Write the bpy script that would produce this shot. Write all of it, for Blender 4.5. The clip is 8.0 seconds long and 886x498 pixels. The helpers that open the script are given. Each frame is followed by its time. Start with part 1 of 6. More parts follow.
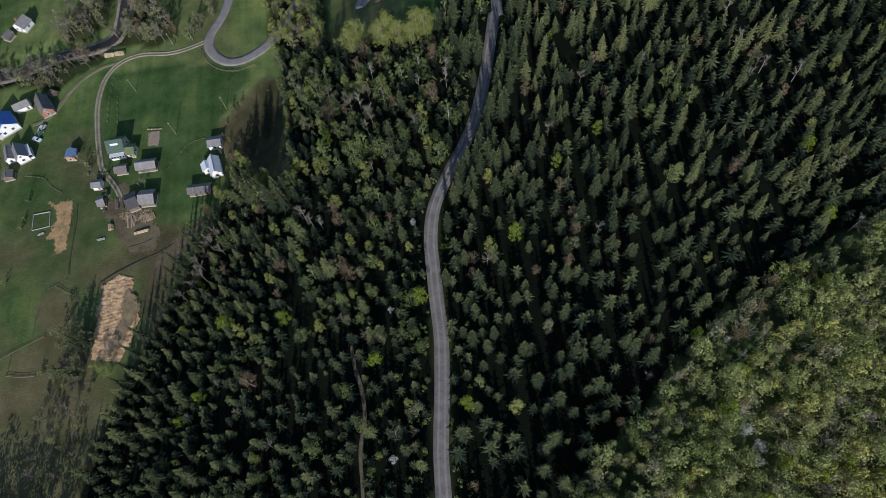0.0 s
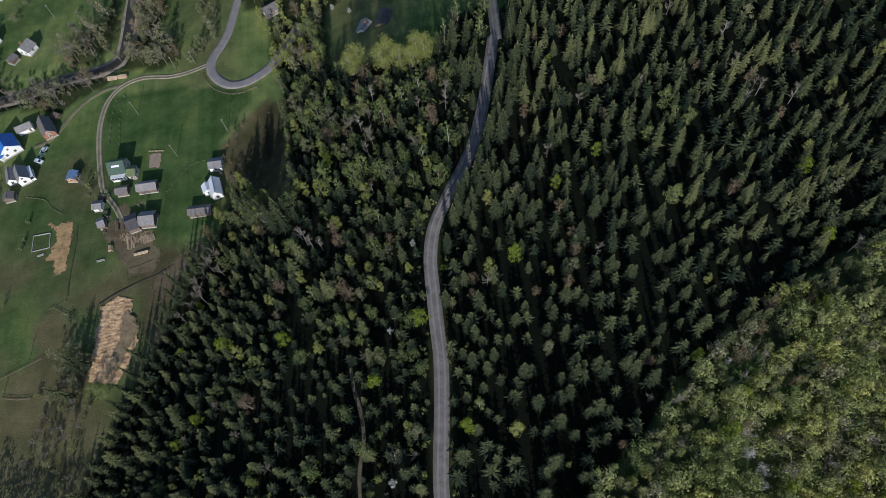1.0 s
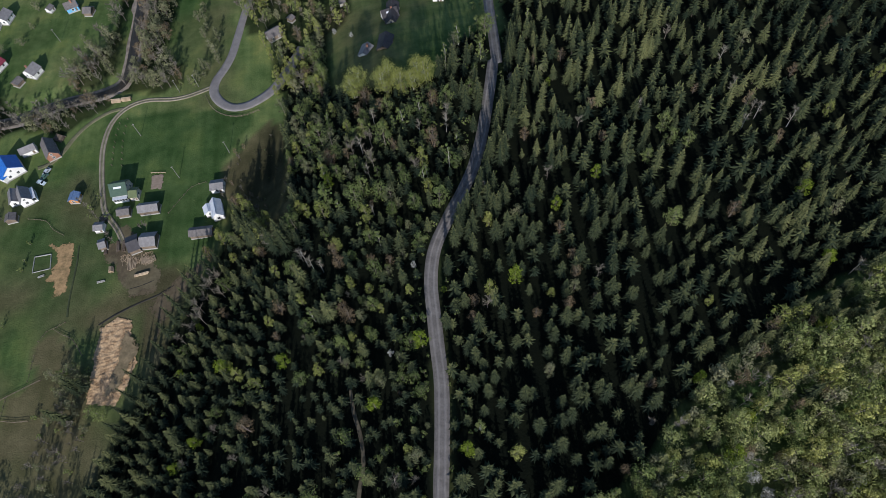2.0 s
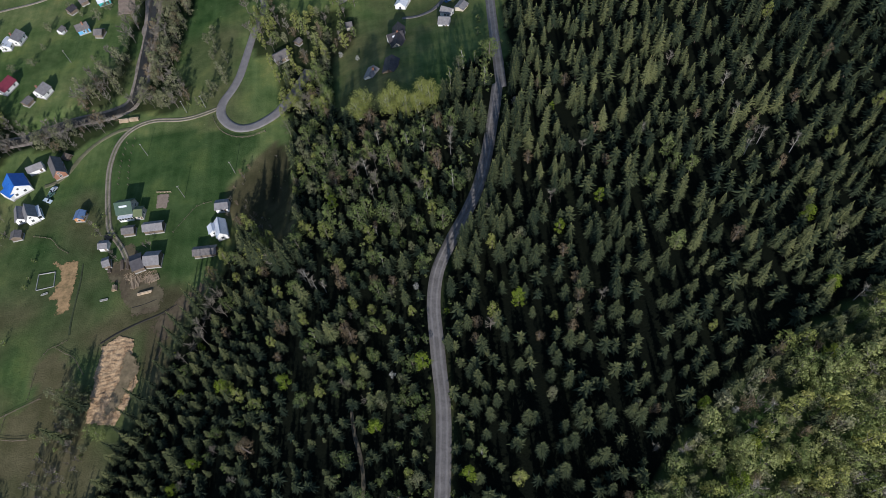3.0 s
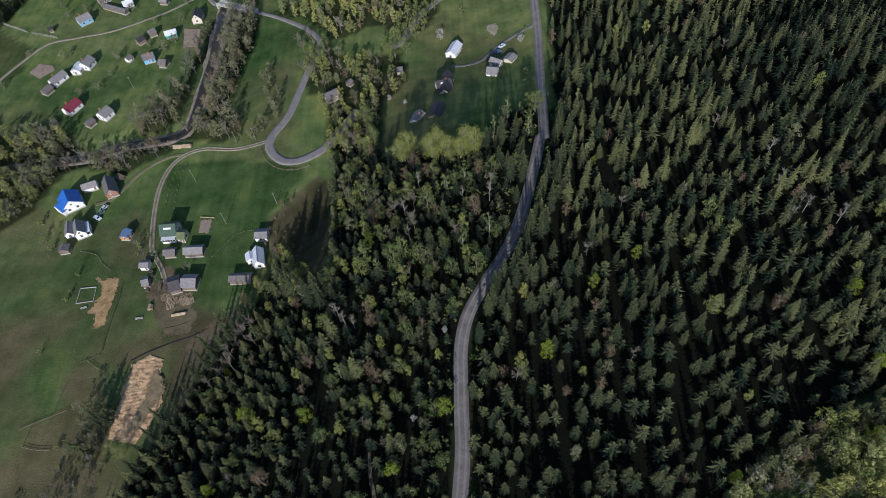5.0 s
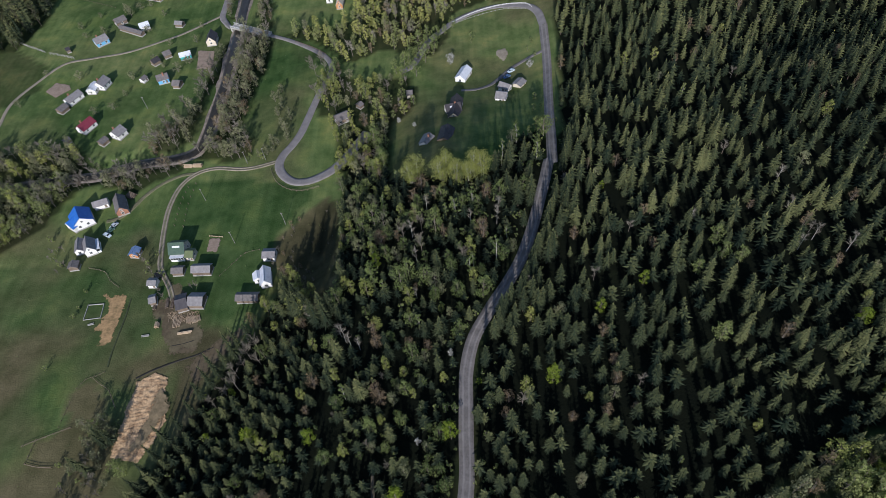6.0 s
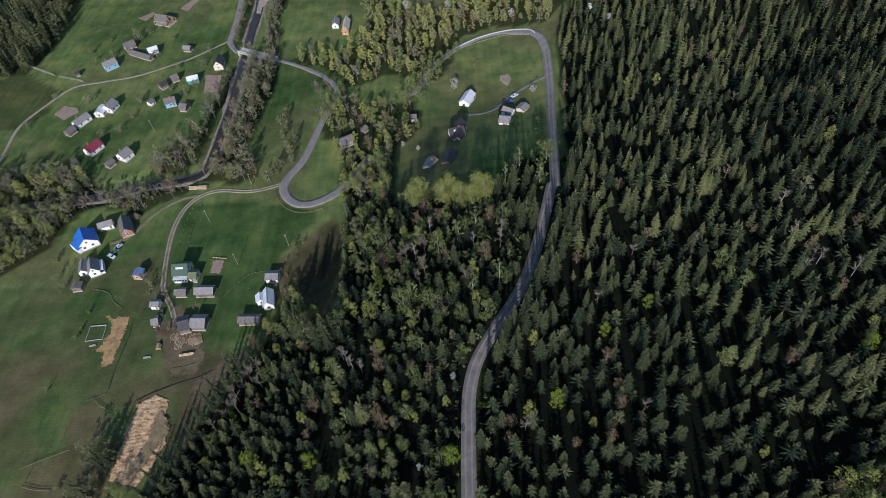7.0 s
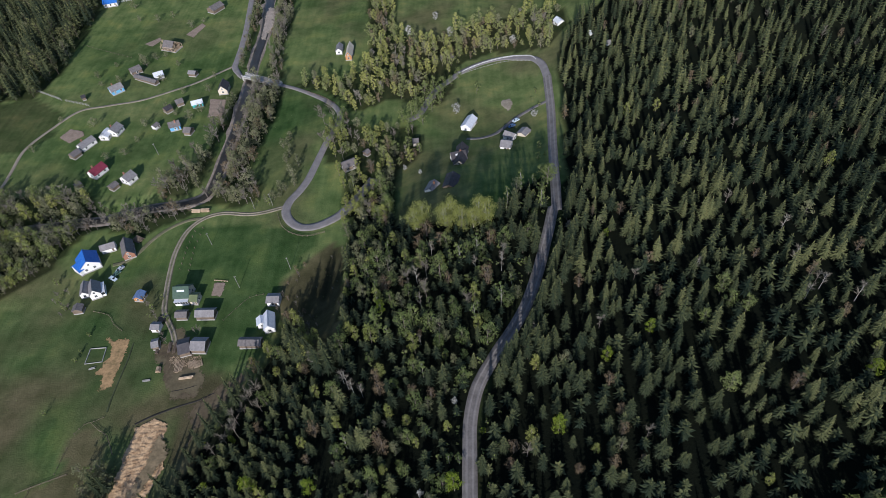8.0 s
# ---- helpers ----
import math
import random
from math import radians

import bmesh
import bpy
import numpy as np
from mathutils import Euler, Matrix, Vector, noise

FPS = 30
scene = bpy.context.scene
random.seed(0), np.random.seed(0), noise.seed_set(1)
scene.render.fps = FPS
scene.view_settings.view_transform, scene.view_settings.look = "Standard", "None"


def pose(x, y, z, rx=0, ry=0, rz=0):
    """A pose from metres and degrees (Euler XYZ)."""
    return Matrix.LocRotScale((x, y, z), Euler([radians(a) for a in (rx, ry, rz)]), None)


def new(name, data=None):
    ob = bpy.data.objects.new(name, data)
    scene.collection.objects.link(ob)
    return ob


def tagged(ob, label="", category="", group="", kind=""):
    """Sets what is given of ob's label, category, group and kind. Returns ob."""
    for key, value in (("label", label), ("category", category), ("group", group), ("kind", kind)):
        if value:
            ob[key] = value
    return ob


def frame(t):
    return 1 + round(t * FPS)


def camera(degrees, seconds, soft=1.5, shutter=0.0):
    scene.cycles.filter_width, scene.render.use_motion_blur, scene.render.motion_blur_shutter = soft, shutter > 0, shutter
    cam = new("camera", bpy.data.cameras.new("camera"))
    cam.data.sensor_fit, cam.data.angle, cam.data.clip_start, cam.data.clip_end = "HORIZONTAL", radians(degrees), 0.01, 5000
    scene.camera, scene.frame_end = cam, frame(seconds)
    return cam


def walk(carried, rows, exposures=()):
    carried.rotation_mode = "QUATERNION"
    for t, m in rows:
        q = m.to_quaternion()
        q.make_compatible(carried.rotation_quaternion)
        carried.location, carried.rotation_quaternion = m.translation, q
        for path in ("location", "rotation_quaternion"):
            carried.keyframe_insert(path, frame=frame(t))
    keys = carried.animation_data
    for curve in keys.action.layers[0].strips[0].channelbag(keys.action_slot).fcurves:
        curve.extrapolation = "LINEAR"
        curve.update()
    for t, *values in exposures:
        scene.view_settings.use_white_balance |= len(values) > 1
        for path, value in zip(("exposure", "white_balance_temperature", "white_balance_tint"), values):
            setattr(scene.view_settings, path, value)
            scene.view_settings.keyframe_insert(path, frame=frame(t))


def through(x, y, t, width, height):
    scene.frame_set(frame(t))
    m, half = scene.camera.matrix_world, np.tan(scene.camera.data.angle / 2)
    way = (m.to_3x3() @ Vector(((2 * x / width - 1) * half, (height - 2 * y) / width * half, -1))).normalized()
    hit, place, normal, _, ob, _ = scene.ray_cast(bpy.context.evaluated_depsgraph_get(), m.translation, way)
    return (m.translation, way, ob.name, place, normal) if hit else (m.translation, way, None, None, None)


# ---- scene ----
# ---- the camera hangs still over the ridge; it tilts up and turns a little ----
cam = camera(71.10, 8.0, soft=0.8)
EYE = (0.0, 0.0, 200.0)
TURNS = (
    (0.0, 25.947, 4.033, -8.225),
    (0.5, 26.908, 4.018, -8.225),
    (1.0, 27.895, 4.024, -8.265),
    (1.5, 28.899, 4.010, -8.238),
    (3.0, 31.934, 4.009, -7.555),
    (3.5, 33.051, 4.039, -6.126),
    (4.0, 34.176, 4.034, -4.416),
    (4.5, 35.298, 4.058, -3.117),
    (6.0, 38.512, 4.065, -1.105),
    (6.5, 39.584, 4.092, -0.867),
    (7.0, 40.649, 4.099, -0.689),
    (7.5, 41.736, 4.085, -0.547),
    (8.0, 42.825, 4.090, -0.465),
)
walk(cam, [(t, pose(*EYE, rx, ry, rz)) for t, rx, ry, rz in TURNS], ((0.0, 0.0, 5700, 11.5), (8.0, 0.12, 5650, 15.5)))

# ---- daylight: a low sun behind the camera, clear sky ----
SUN_UP, SUN_HEADING = 24.0, 4.0
world = bpy.data.worlds.new("sky")
scene.world = world
world.use_nodes = True
wn = world.node_tree.nodes
sky = wn.new("ShaderNodeTexSky")
sky.sky_type = "NISHITA"
sky.sun_disc = False
sky.sun_elevation = radians(SUN_UP)
sky.sun_rotation = radians(180 + SUN_HEADING)
sky.air_density, sky.dust_density = 1.0, 0.6
world.node_tree.links.new(sky.outputs[0], wn["Background"].inputs[0])
wn["Background"].inputs[1].default_value = 0.115
sun_data = bpy.data.lights.new("sun", "SUN")
sun_data.energy, sun_data.angle, sun_data.color = 4.8, radians(0.6), (1.0, 0.915, 0.79)
sun = new("sun", sun_data)
way = Vector((math.sin(radians(SUN_HEADING)) * math.cos(radians(SUN_UP)), math.cos(radians(SUN_HEADING)) * math.cos(radians(SUN_UP)), -math.sin(radians(SUN_UP))))
sun.matrix_world = Matrix.Translation((0, -200, 300)) @ way.to_track_quat("-Z", "Y").to_matrix().to_4x4()


# ---- materials ----
def ramp_node(nt, stops):
    r = nt.nodes.new("ShaderNodeValToRGB")
    el = r.color_ramp.elements
    while len(el) < len(stops):
        el.new(0.5)
    for e, (at, c) in zip(el, stops):
        e.position, e.color = at, (*c, 1)
    return r


def noise_node(nt, scale, detail=4.0, rough=0.55, coord=None):
    n = nt.nodes.new("ShaderNodeTexNoise")
    n.inputs["Scale"].default_value, n.inputs["Detail"].default_value, n.inputs["Roughness"].default_value = scale, detail, rough
    if coord is not None:
        nt.links.new(coord, n.inputs["Vector"])
    return n


def mixed(nt, fac, a, b, how="MIX"):
    m = nt.nodes.new("ShaderNodeMix")
    m.data_type, m.blend_type = "RGBA", how
    for sock, val in ((m.inputs[0], fac), (m.inputs[6], a), (m.inputs[7], b)):
        if isinstance(val, (int, float)):
            sock.default_value = val
        elif isinstance(val, tuple):
            sock.default_value = (*val, 1)
        else:
            nt.links.new(val, sock)
    return m.outputs[2]


def base(name, rough=0.8, metal=0.0):
    m = bpy.data.materials.new(name)
    m.use_nodes = True
    nt = m.node_tree
    b = nt.nodes["Principled BSDF"]
    b.inputs["Roughness"].default_value, b.inputs["Metallic"].default_value = rough, metal
    b.inputs["Specular IOR Level"].default_value = 0.3
    pos = nt.nodes.new("ShaderNodeNewGeometry").outputs["Position"]
    return m, nt, b, pos


def bumped(nt, b, height, strength, depth):
    bp = nt.nodes.new("ShaderNodeBump")
    bp.inputs["Strength"].default_value, bp.inputs["Distance"].default_value = strength, depth
    nt.links.new(height, bp.inputs["Height"])
    nt.links.new(bp.outputs[0], b.inputs["Normal"])


def grainy(name, dark, light, fine=3.0, coarse=0.15, rough=0.85, metal=0.0, relief=0.05, frayed=False):
    """A surface of one stuff with fine grain and broad patches; a loose litter thins out to its rim (attribute fray)."""
    m, nt, b, pos = base(name, rough, metal)
    n1, n2 = noise_node(nt, fine, 5, 0.6, pos), noise_node(nt, coarse, 3, 0.5, pos)
    mid = tuple((p + q) / 2 for p, q in zip(dark, light))
    r1 = ramp_node(nt, ((0.3, dark), (0.7, light)))
    r2 = ramp_node(nt, ((0.35, dark), (0.65, light)))
    nt.links.new(n1.outputs[0], r1.inputs[0])
    nt.links.new(n2.outputs[0], r2.inputs[0])
    nt.links.new(mixed(nt, 0.5, r1.outputs[0], r2.outputs[0]), b.inputs["Base Color"])
    bumped(nt, b, n1.outputs[0], 0.6, relief)
    if frayed:
        at = nt.nodes.new("ShaderNodeAttribute")
        at.attribute_name = "fray"
        n3 = noise_node(nt, 1.3, 6, 0.7, pos)
        cut = nt.nodes.new("ShaderNodeMath")
        cut.operation = "GREATER_THAN"
        nt.links.new(n3.outputs[0], cut.inputs[0])
        nt.links.new(at.outputs["Fac"], cut.inputs[1])
        mx = nt.nodes.new("ShaderNodeMixShader")
        nt.links.new(cut.outputs[0], mx.inputs[0])
        nt.links.new(b.outputs[0], mx.inputs[1])
        nt.links.new(nt.nodes.new("ShaderNodeBsdfTransparent").outputs[0], mx.inputs[2])
        nt.links.new(mx.outputs[0], nt.nodes["Material Output"].inputs[0])
    return m


def ribbed(name, dark, light, pitch=1.4, rough=0.55, metal=0.0):
    """Corrugated or sheet roofing: ribs down the slope, weathering in patches."""
    m, nt, b, pos = base(name, rough, metal)
    co = nt.nodes.new("ShaderNodeTexCoord").outputs["Object"]
    w = nt.nodes.new("ShaderNodeTexWave")
    w.wave_type, w.bands_direction = "BANDS", "X"
    w.inputs["Scale"].default_value = pitch
    nt.links.new(co, w.inputs["Vector"])
    n = noise_node(nt, 0.9, 5, 0.65, co)
    r = ramp_node(nt, ((0.25, dark), (0.75, light)))
    nt.links.new(n.outputs[0], r.inputs[0])
    nt.links.new(mixed(nt, 0.18, r.outputs[0], w.outputs[0], "MULTIPLY"), b.inputs["Base Color"])
    bumped(nt, b, w.outputs[0], 0.5, 0.04)
    return m


def leafy(name, stops, through=0.25, rough=0.7):
    """Foliage: tint by tree and height (attribute), by clump (island) and by thing."""
    m, nt, b, pos = base(name, rough)
    b.inputs["Specular IOR Level"].default_value = 0.12
    at = nt.nodes.new("ShaderNodeAttribute")
    at.attribute_name = "tint"
    isl = nt.nodes.new("ShaderNodeNewGeometry").outputs["Random Per Island"]
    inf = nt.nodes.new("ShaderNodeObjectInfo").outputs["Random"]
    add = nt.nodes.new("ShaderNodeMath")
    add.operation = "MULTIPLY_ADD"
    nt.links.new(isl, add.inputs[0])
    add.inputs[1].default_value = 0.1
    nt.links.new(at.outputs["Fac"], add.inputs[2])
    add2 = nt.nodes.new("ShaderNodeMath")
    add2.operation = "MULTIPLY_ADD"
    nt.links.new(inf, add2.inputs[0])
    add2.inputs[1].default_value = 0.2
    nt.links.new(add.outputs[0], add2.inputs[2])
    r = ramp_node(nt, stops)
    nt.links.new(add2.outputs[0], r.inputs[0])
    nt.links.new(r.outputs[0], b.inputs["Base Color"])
    if through:
        tr = nt.nodes.new("ShaderNodeBsdfTranslucent")
        nt.links.new(r.outputs[0], tr.inputs[0])
        mx = nt.nodes.new("ShaderNodeMixShader")
        mx.inputs[0].default_value = through
        nt.links.new(b.outputs[0], mx.inputs[1])
        nt.links.new(tr.outputs[0], mx.inputs[2])
        nt.links.new(mx.outputs[0], nt.nodes["Material Output"].inputs[0])
    return m


def ground_material():
    """Turf, dry pasture and forest litter, mixed by what grows and what is shaded (attribute cover)."""
    m, nt, b, pos = base("turf_and_litter", 0.95)
    b.inputs["Specular IOR Level"].default_value = 0.0
    at = nt.nodes.new("ShaderNodeAttribute")
    at.attribute_name = "cover"
    sep = nt.nodes.new("ShaderNodeSeparateColor")
    nt.links.new(at.outputs["Color"], sep.inputs[0])
    fine, mid, wide = noise_node(nt, 1.6, 6, 0.65, pos), noise_node(nt, 0.11, 5, 0.6, pos), noise_node(nt, 0.021, 3, 0.5, pos)
    green = ramp_node(nt, ((0.25, (0.074, 0.120, 0.038)), (0.5, (0.124, 0.164, 0.057)), (0.75, (0.195, 0.200, 0.084))))
    nt.links.new(mixed(nt, 0.55, mid.outputs[0], wide.outputs[0]), green.inputs[0])
    dry = ramp_node(nt, ((0.3, (0.080, 0.074, 0.036)), (0.7, (0.150, 0.128, 0.070))))
    nt.links.new(mid.outputs[0], dry.inputs[0])
    # litter set darker than its own tone, with the forest shade in the colour
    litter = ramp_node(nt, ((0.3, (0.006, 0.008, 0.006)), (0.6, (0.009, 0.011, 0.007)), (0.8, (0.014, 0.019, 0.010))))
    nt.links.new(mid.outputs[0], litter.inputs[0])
    lush = ramp_node(nt, ((0.3, (0.040, 0.078, 0.024)), (0.7, (0.066, 0.108, 0.036))))
    nt.links.new(mid.outputs[0], lush.inputs[0])
    swath = nt.nodes.new("ShaderNodeMapping")
    swath.inputs["Scale"].default_value = (0.34, 0.03, 0.1)
    swath.inputs["Rotation"].default_value = (0, 0, 0.12)
    nt.links.new(pos, swath.inputs["Vector"])
    stripes = noise_node(nt, 1.0, 3, 0.5, swath.outputs[0])
    tone = ramp_node(nt, ((0.35, (0.78, 0.82, 0.78)), (0.65, (1.2, 1.15, 1.2))))
    nt.links.new(stripes.outputs[0], tone.inputs[0])
    c = mixed(nt, sep.outputs[2], green.outputs[0], lush.outputs[0])
    c = mixed(nt, 0.6, c, tone.outputs[0], "MULTIPLY")
    blot = noise_node(nt, 0.055, 4, 0.6, pos)
    shade = ramp_node(nt, ((0.36, (0.72, 0.78, 0.74)), (0.52, (1.0, 1.0, 1.0)), (0.66, (1.30, 1.18, 1.05))))
    nt.links.new(blot.outputs[0], shade.inputs[0])
    c = mixed(nt, 0.9, c, shade.outputs[0], "MULTIPLY")
    c = mixed(nt, sep.outputs[1], c, dry.outputs[0])
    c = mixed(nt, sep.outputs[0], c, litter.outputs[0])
    tuft = noise_node(nt, 0.42, 5, 0.7, pos)
    spot = ramp_node(nt, ((0.28, (0.50, 0.50, 0.48)), (0.5, (0.92, 0.92, 0.90)), (0.72, (1.35, 1.33, 1.25))))
    nt.links.new(mixed(nt, 0.5, fine.outputs[0], tuft.outputs[0]), spot.inputs[0])
    nt.links.new(mixed(nt, 0.45, c, spot.outputs[0], "MULTIPLY"), b.inputs["Base Color"])
    bumped(nt, b, fine.outputs[0], 0.8, 0.25)
    return m


GROUND = ground_material()
ASPHALT = grainy("asphalt", (0.158, 0.145, 0.138), (0.248, 0.229, 0.218), 2.0, 0.3, 0.9)
GRAVEL = grainy("gravel", (0.112, 0.102, 0.094), (0.215, 0.197, 0.182), 1.5, 0.35, 0.95)
ROLLED = grainy("rolled_gravel", (0.165, 0.150, 0.140), (0.262, 0.242, 0.226), 1.5, 0.35, 0.95)
CHIPS = grainy("tan_straw", (0.155, 0.115, 0.050), (0.50, 0.315, 0.150), 1.1, 0.25, 0.95, 0.0, 0.12, True)
TROD = grainy("trodden_soil", (0.060, 0.052, 0.034), (0.13, 0.11, 0.075), 1.2, 0.3, 0.95)
FURROW = grainy("rank_grass", (0.018, 0.024, 0.010), (0.055, 0.068, 0.028), 1.5, 0.3, 0.95, 0.0, 0.1)
EARTH = grainy("trodden_earth", (0.078, 0.064, 0.034), (0.155, 0.128, 0.074), 0.9, 0.2, 0.95, 0.0, 0.12, True)
OLDSTRAW = grainy("rotting_straw", (0.105, 0.085, 0.045), (0.30, 0.225, 0.130), 1.1, 0.25, 0.95, 0.0, 0.15, True)
DIRT = grainy("dirt_track", (0.19, 0.160, 0.115), (0.32, 0.275, 0.205), 1.2, 0.3, 0.95)
BEATEN = grainy("beaten_grass", (0.10, 0.105, 0.05), (0.2, 0.18, 0.11), 1.0, 0.3, 0.95)
STRAW = grainy("straw_and_chips", (0.19, 0.112, 0.056), (0.68, 0.47, 0.265), 1.6, 0.35, 0.95, 0.0, 0.25, True)
SOIL = grainy("tilled_soil", (0.20, 0.152, 0.112), (0.32, 0.245, 0.185), 1.2, 0.3, 0.95, 0.0, 0.15, True)
MUD = grainy("muddy_yard", (0.060, 0.046, 0.026), (0.135, 0.105, 0.062), 0.7, 0.2, 0.9, 0.0, 0.15, True)
STONES = grainy("river_stones", (0.15, 0.125, 0.10), (0.34, 0.29, 0.24), 1.4, 0.3, 0.9, 0.0, 0.2)
PEBBLES = grainy("pale_pebbles", (0.20, 0.17, 0.14), (0.42, 0.36, 0.30), 1.2, 0.3, 0.95, 0.0, 0.15)
WATER = grainy("river_water", (0.020, 0.018, 0.014), (0.050, 0.044, 0.034), 0.9, 0.15, 0.32, 0.0, 0.03)
PLASTER = grainy("white_plaster", (0.62, 0.61, 0.58), (0.78, 0.77, 0.74), 1.5, 0.3, 0.85, 0.0, 0.01)
CREAM = grainy("cream_plaster", (0.48, 0.42, 0.33), (0.62, 0.56, 0.45), 1.5, 0.3, 0.85, 0.0, 0.01)
SKYBLUE = grainy("blue_painted_wall", (0.10, 0.30, 0.50), (0.16, 0.40, 0.62), 1.5, 0.3, 0.7, 0.0, 0.01)
TEAL = grainy("teal_painted_wall", (0.06, 0.38, 0.36), (0.10, 0.50, 0.46), 1.5, 0.3, 0.7, 0.0, 0.01)
WOODWALL = grainy("weathered_planks", (0.10, 0.075, 0.055), (0.21, 0.165, 0.125), 2.5, 0.4, 0.9, 0.0, 0.03)
ORANGE = grainy("varnished_planks", (0.34, 0.15, 0.06), (0.48, 0.24, 0.10), 2.5, 0.4, 0.7, 0.0, 0.02)
SLATE = ribbed("grey_fibre_cement", (0.165, 0.155, 0.155), (0.30, 0.285, 0.28))
OLDSLATE = ribbed("weathered_fibre_cement", (0.10, 0.090, 0.086), (0.21, 0.19, 0.18))
DARKROOF = ribbed("dark_roofing", (0.030, 0.027, 0.030), (0.070, 0.064, 0.068))
TARROOF = ribbed("tarred_sheet_roof", (0.062, 0.057, 0.060), (0.115, 0.106, 0.108))
BLUEROOF = ribbed("blue_sheet_roof", (0.025, 0.12, 0.44), (0.05, 0.19, 0.58), 1.4, 0.4)
DUSTBLUE = ribbed("faded_blue_roof", (0.10, 0.17, 0.32), (0.18, 0.26, 0.42), 1.4, 0.5)
MAROON = ribbed("maroon_sheet_roof", (0.16, 0.025, 0.045), (0.25, 0.05, 0.07), 1.4, 0.45)
GREENROOF = ribbed("green_sheet_roof", (0.04, 0.078, 0.056), (0.078, 0.12, 0.084), 1.4, 0.5)
OLIVEROOF = ribbed("olive_sheet_roof", (0.11, 0.135, 0.06), (0.17, 0.20, 0.10), 1.4, 0.5)
ZINC = ribbed("bright_zinc_roof", (0.58, 0.61, 0.66), (0.80, 0.82, 0.85), 1.4, 0.4, 0.1)
BRICK = grainy("red_brick", (0.22, 0.10, 0.065), (0.33, 0.17, 0.11), 4.0, 0.5, 0.9, 0.0, 0.02)
CONCRETE = grainy("concrete", (0.26, 0.25, 0.23), (0.40, 0.39, 0.36), 1.5, 0.2, 0.9, 0.0, 0.02)
TIMBER = grainy("fresh_timber", (0.30, 0.215, 0.135), (0.52, 0.41, 0.28), 2.0, 0.3, 0.8, 0.0, 0.03)
POLEWOOD = grainy("pole_concrete", (0.15, 0.145, 0.135), (0.25, 0.245, 0.23), 2.0, 0.5, 0.85, 0.0, 0.01)
GLASS = grainy("window_glass", (0.015, 0.018, 0.022), (0.03, 0.035, 0.04), 1.0, 0.2, 0.08, 0.0, 0.001)
FRAMEWHITE = grainy("white_frame", (0.65, 0.65, 0.63), (0.8, 0.8, 0.78), 3.0, 0.5, 0.6, 0.0, 0.005)
CARPAINT = {n: grainy("car_paint_" + n, a, b, 2.0, 0.5, 0.3) for n, a, b in (
    ("silver", (0.42, 0.46, 0.50), (0.5, 0.54, 0.58)), ("green", (0.06, 0.12, 0.10), (0.09, 0.16, 0.13)), ("blue", (0.05, 0.10, 0.20), (0.08, 0.14, 0.26)), ("pale", (0.45, 0.55, 0.60), (0.55, 0.63, 0.68)))}
RUBBER = grainy("rubber", (0.015, 0.015, 0.015), (0.03, 0.03, 0.03), 3.0, 0.5, 0.9)
BARK = grainy("spruce_bark", (0.060, 0.048, 0.038), (0.13, 0.105, 0.085), 3.0, 0.2, 0.95)
BIRCHBARK = grainy("birch_bark", (0.26, 0.25, 0.22), (0.48, 0.46, 0.42), 2.5, 0.3, 0.8)
GREYBARK = grainy("grey_bark", (0.13, 0.11, 0.095), (0.27, 0.235, 0.205), 2.5, 0.2, 0.9)
# dark stops colour shaded low and inner boughs, pale stops sunlit tops
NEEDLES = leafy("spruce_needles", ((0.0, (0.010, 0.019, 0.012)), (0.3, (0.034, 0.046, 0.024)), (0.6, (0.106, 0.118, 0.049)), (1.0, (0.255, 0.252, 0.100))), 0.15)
LEAVES = leafy("spring_leaves", ((0.0, (0.118, 0.156, 0.052)), (0.45, (0.210, 0.252, 0.084)), (1.0, (0.325, 0.350, 0.132))), 0.42)
GREYGREEN = leafy("opening_grey_green_buds", ((0.0, (0.120, 0.134, 0.068)), (0.5, (0.200, 0.210, 0.108)), (1.0, (0.290, 0.285, 0.160))), 0.38)
BRIGHT = leafy("bright_young_leaves", ((0.0, (0.13, 0.185, 0.018)), (0.6, (0.20, 0.26, 0.03)), (1.0, (0.28, 0.32, 0.05))), 0.4)
CATKINS = leafy("birch_catkins_and_leaves", ((0.0, (0.18, 0.205, 0.056)), (0.6, (0.28, 0.300, 0.085)), (1.0, (0.41, 0.410, 0.130))), 0.35)
RUSSET = leafy("bare_russet_twigs", ((0.0, (0.110, 0.082, 0.048)), (0.6, (0.180, 0.135, 0.078)), (1.0, (0.25, 0.19, 0.11))), 0.2)
GREYTWIG = leafy("bare_grey_twigs", ((0.0, (0.110, 0.100, 0.078)), (0.6, (0.175, 0.158, 0.125)), (1.0, (0.26, 0.24, 0.20))), 0.1)
BLOSSOM = leafy("white_blossom", ((0.0, (0.36, 0.36, 0.31)), (0.6, (0.52, 0.51, 0.47)), (1.0, (0.70, 0.69, 0.65))), 0.3)

# ---- lie of the land ----
RIVER = [(-141.0, 469.2), (-139.1, 449.7), (-136.2, 422.9), (-133.8, 397.2), (-133.7, 376.5), (-133.2, 358.7), (-132.2, 347.0), (-131.2, 332.0), (-130.8, 316.9), (-130.5, 302.7), (-129.9, 286.6), (-130.0, 271.3), (-130.2, 258.1), (-130.2, 244.4), (-133.1, 232.4), (-141.2, 228.1), (-149.6, 227.2), (-160.7, 225.7), (-171.2, 222.6), (-180.0, 219.3), (-195.4, 218.4), (-213.8, 215.8), (-239.9, 212.4), (-331.6, 205.0)]
RIDGE_Z = 26.0


def ease(a, b, v):
    t = np.clip((v - a) / (b - a), 0.0, 1.0)
    return t * t * (3 - 2 * t)


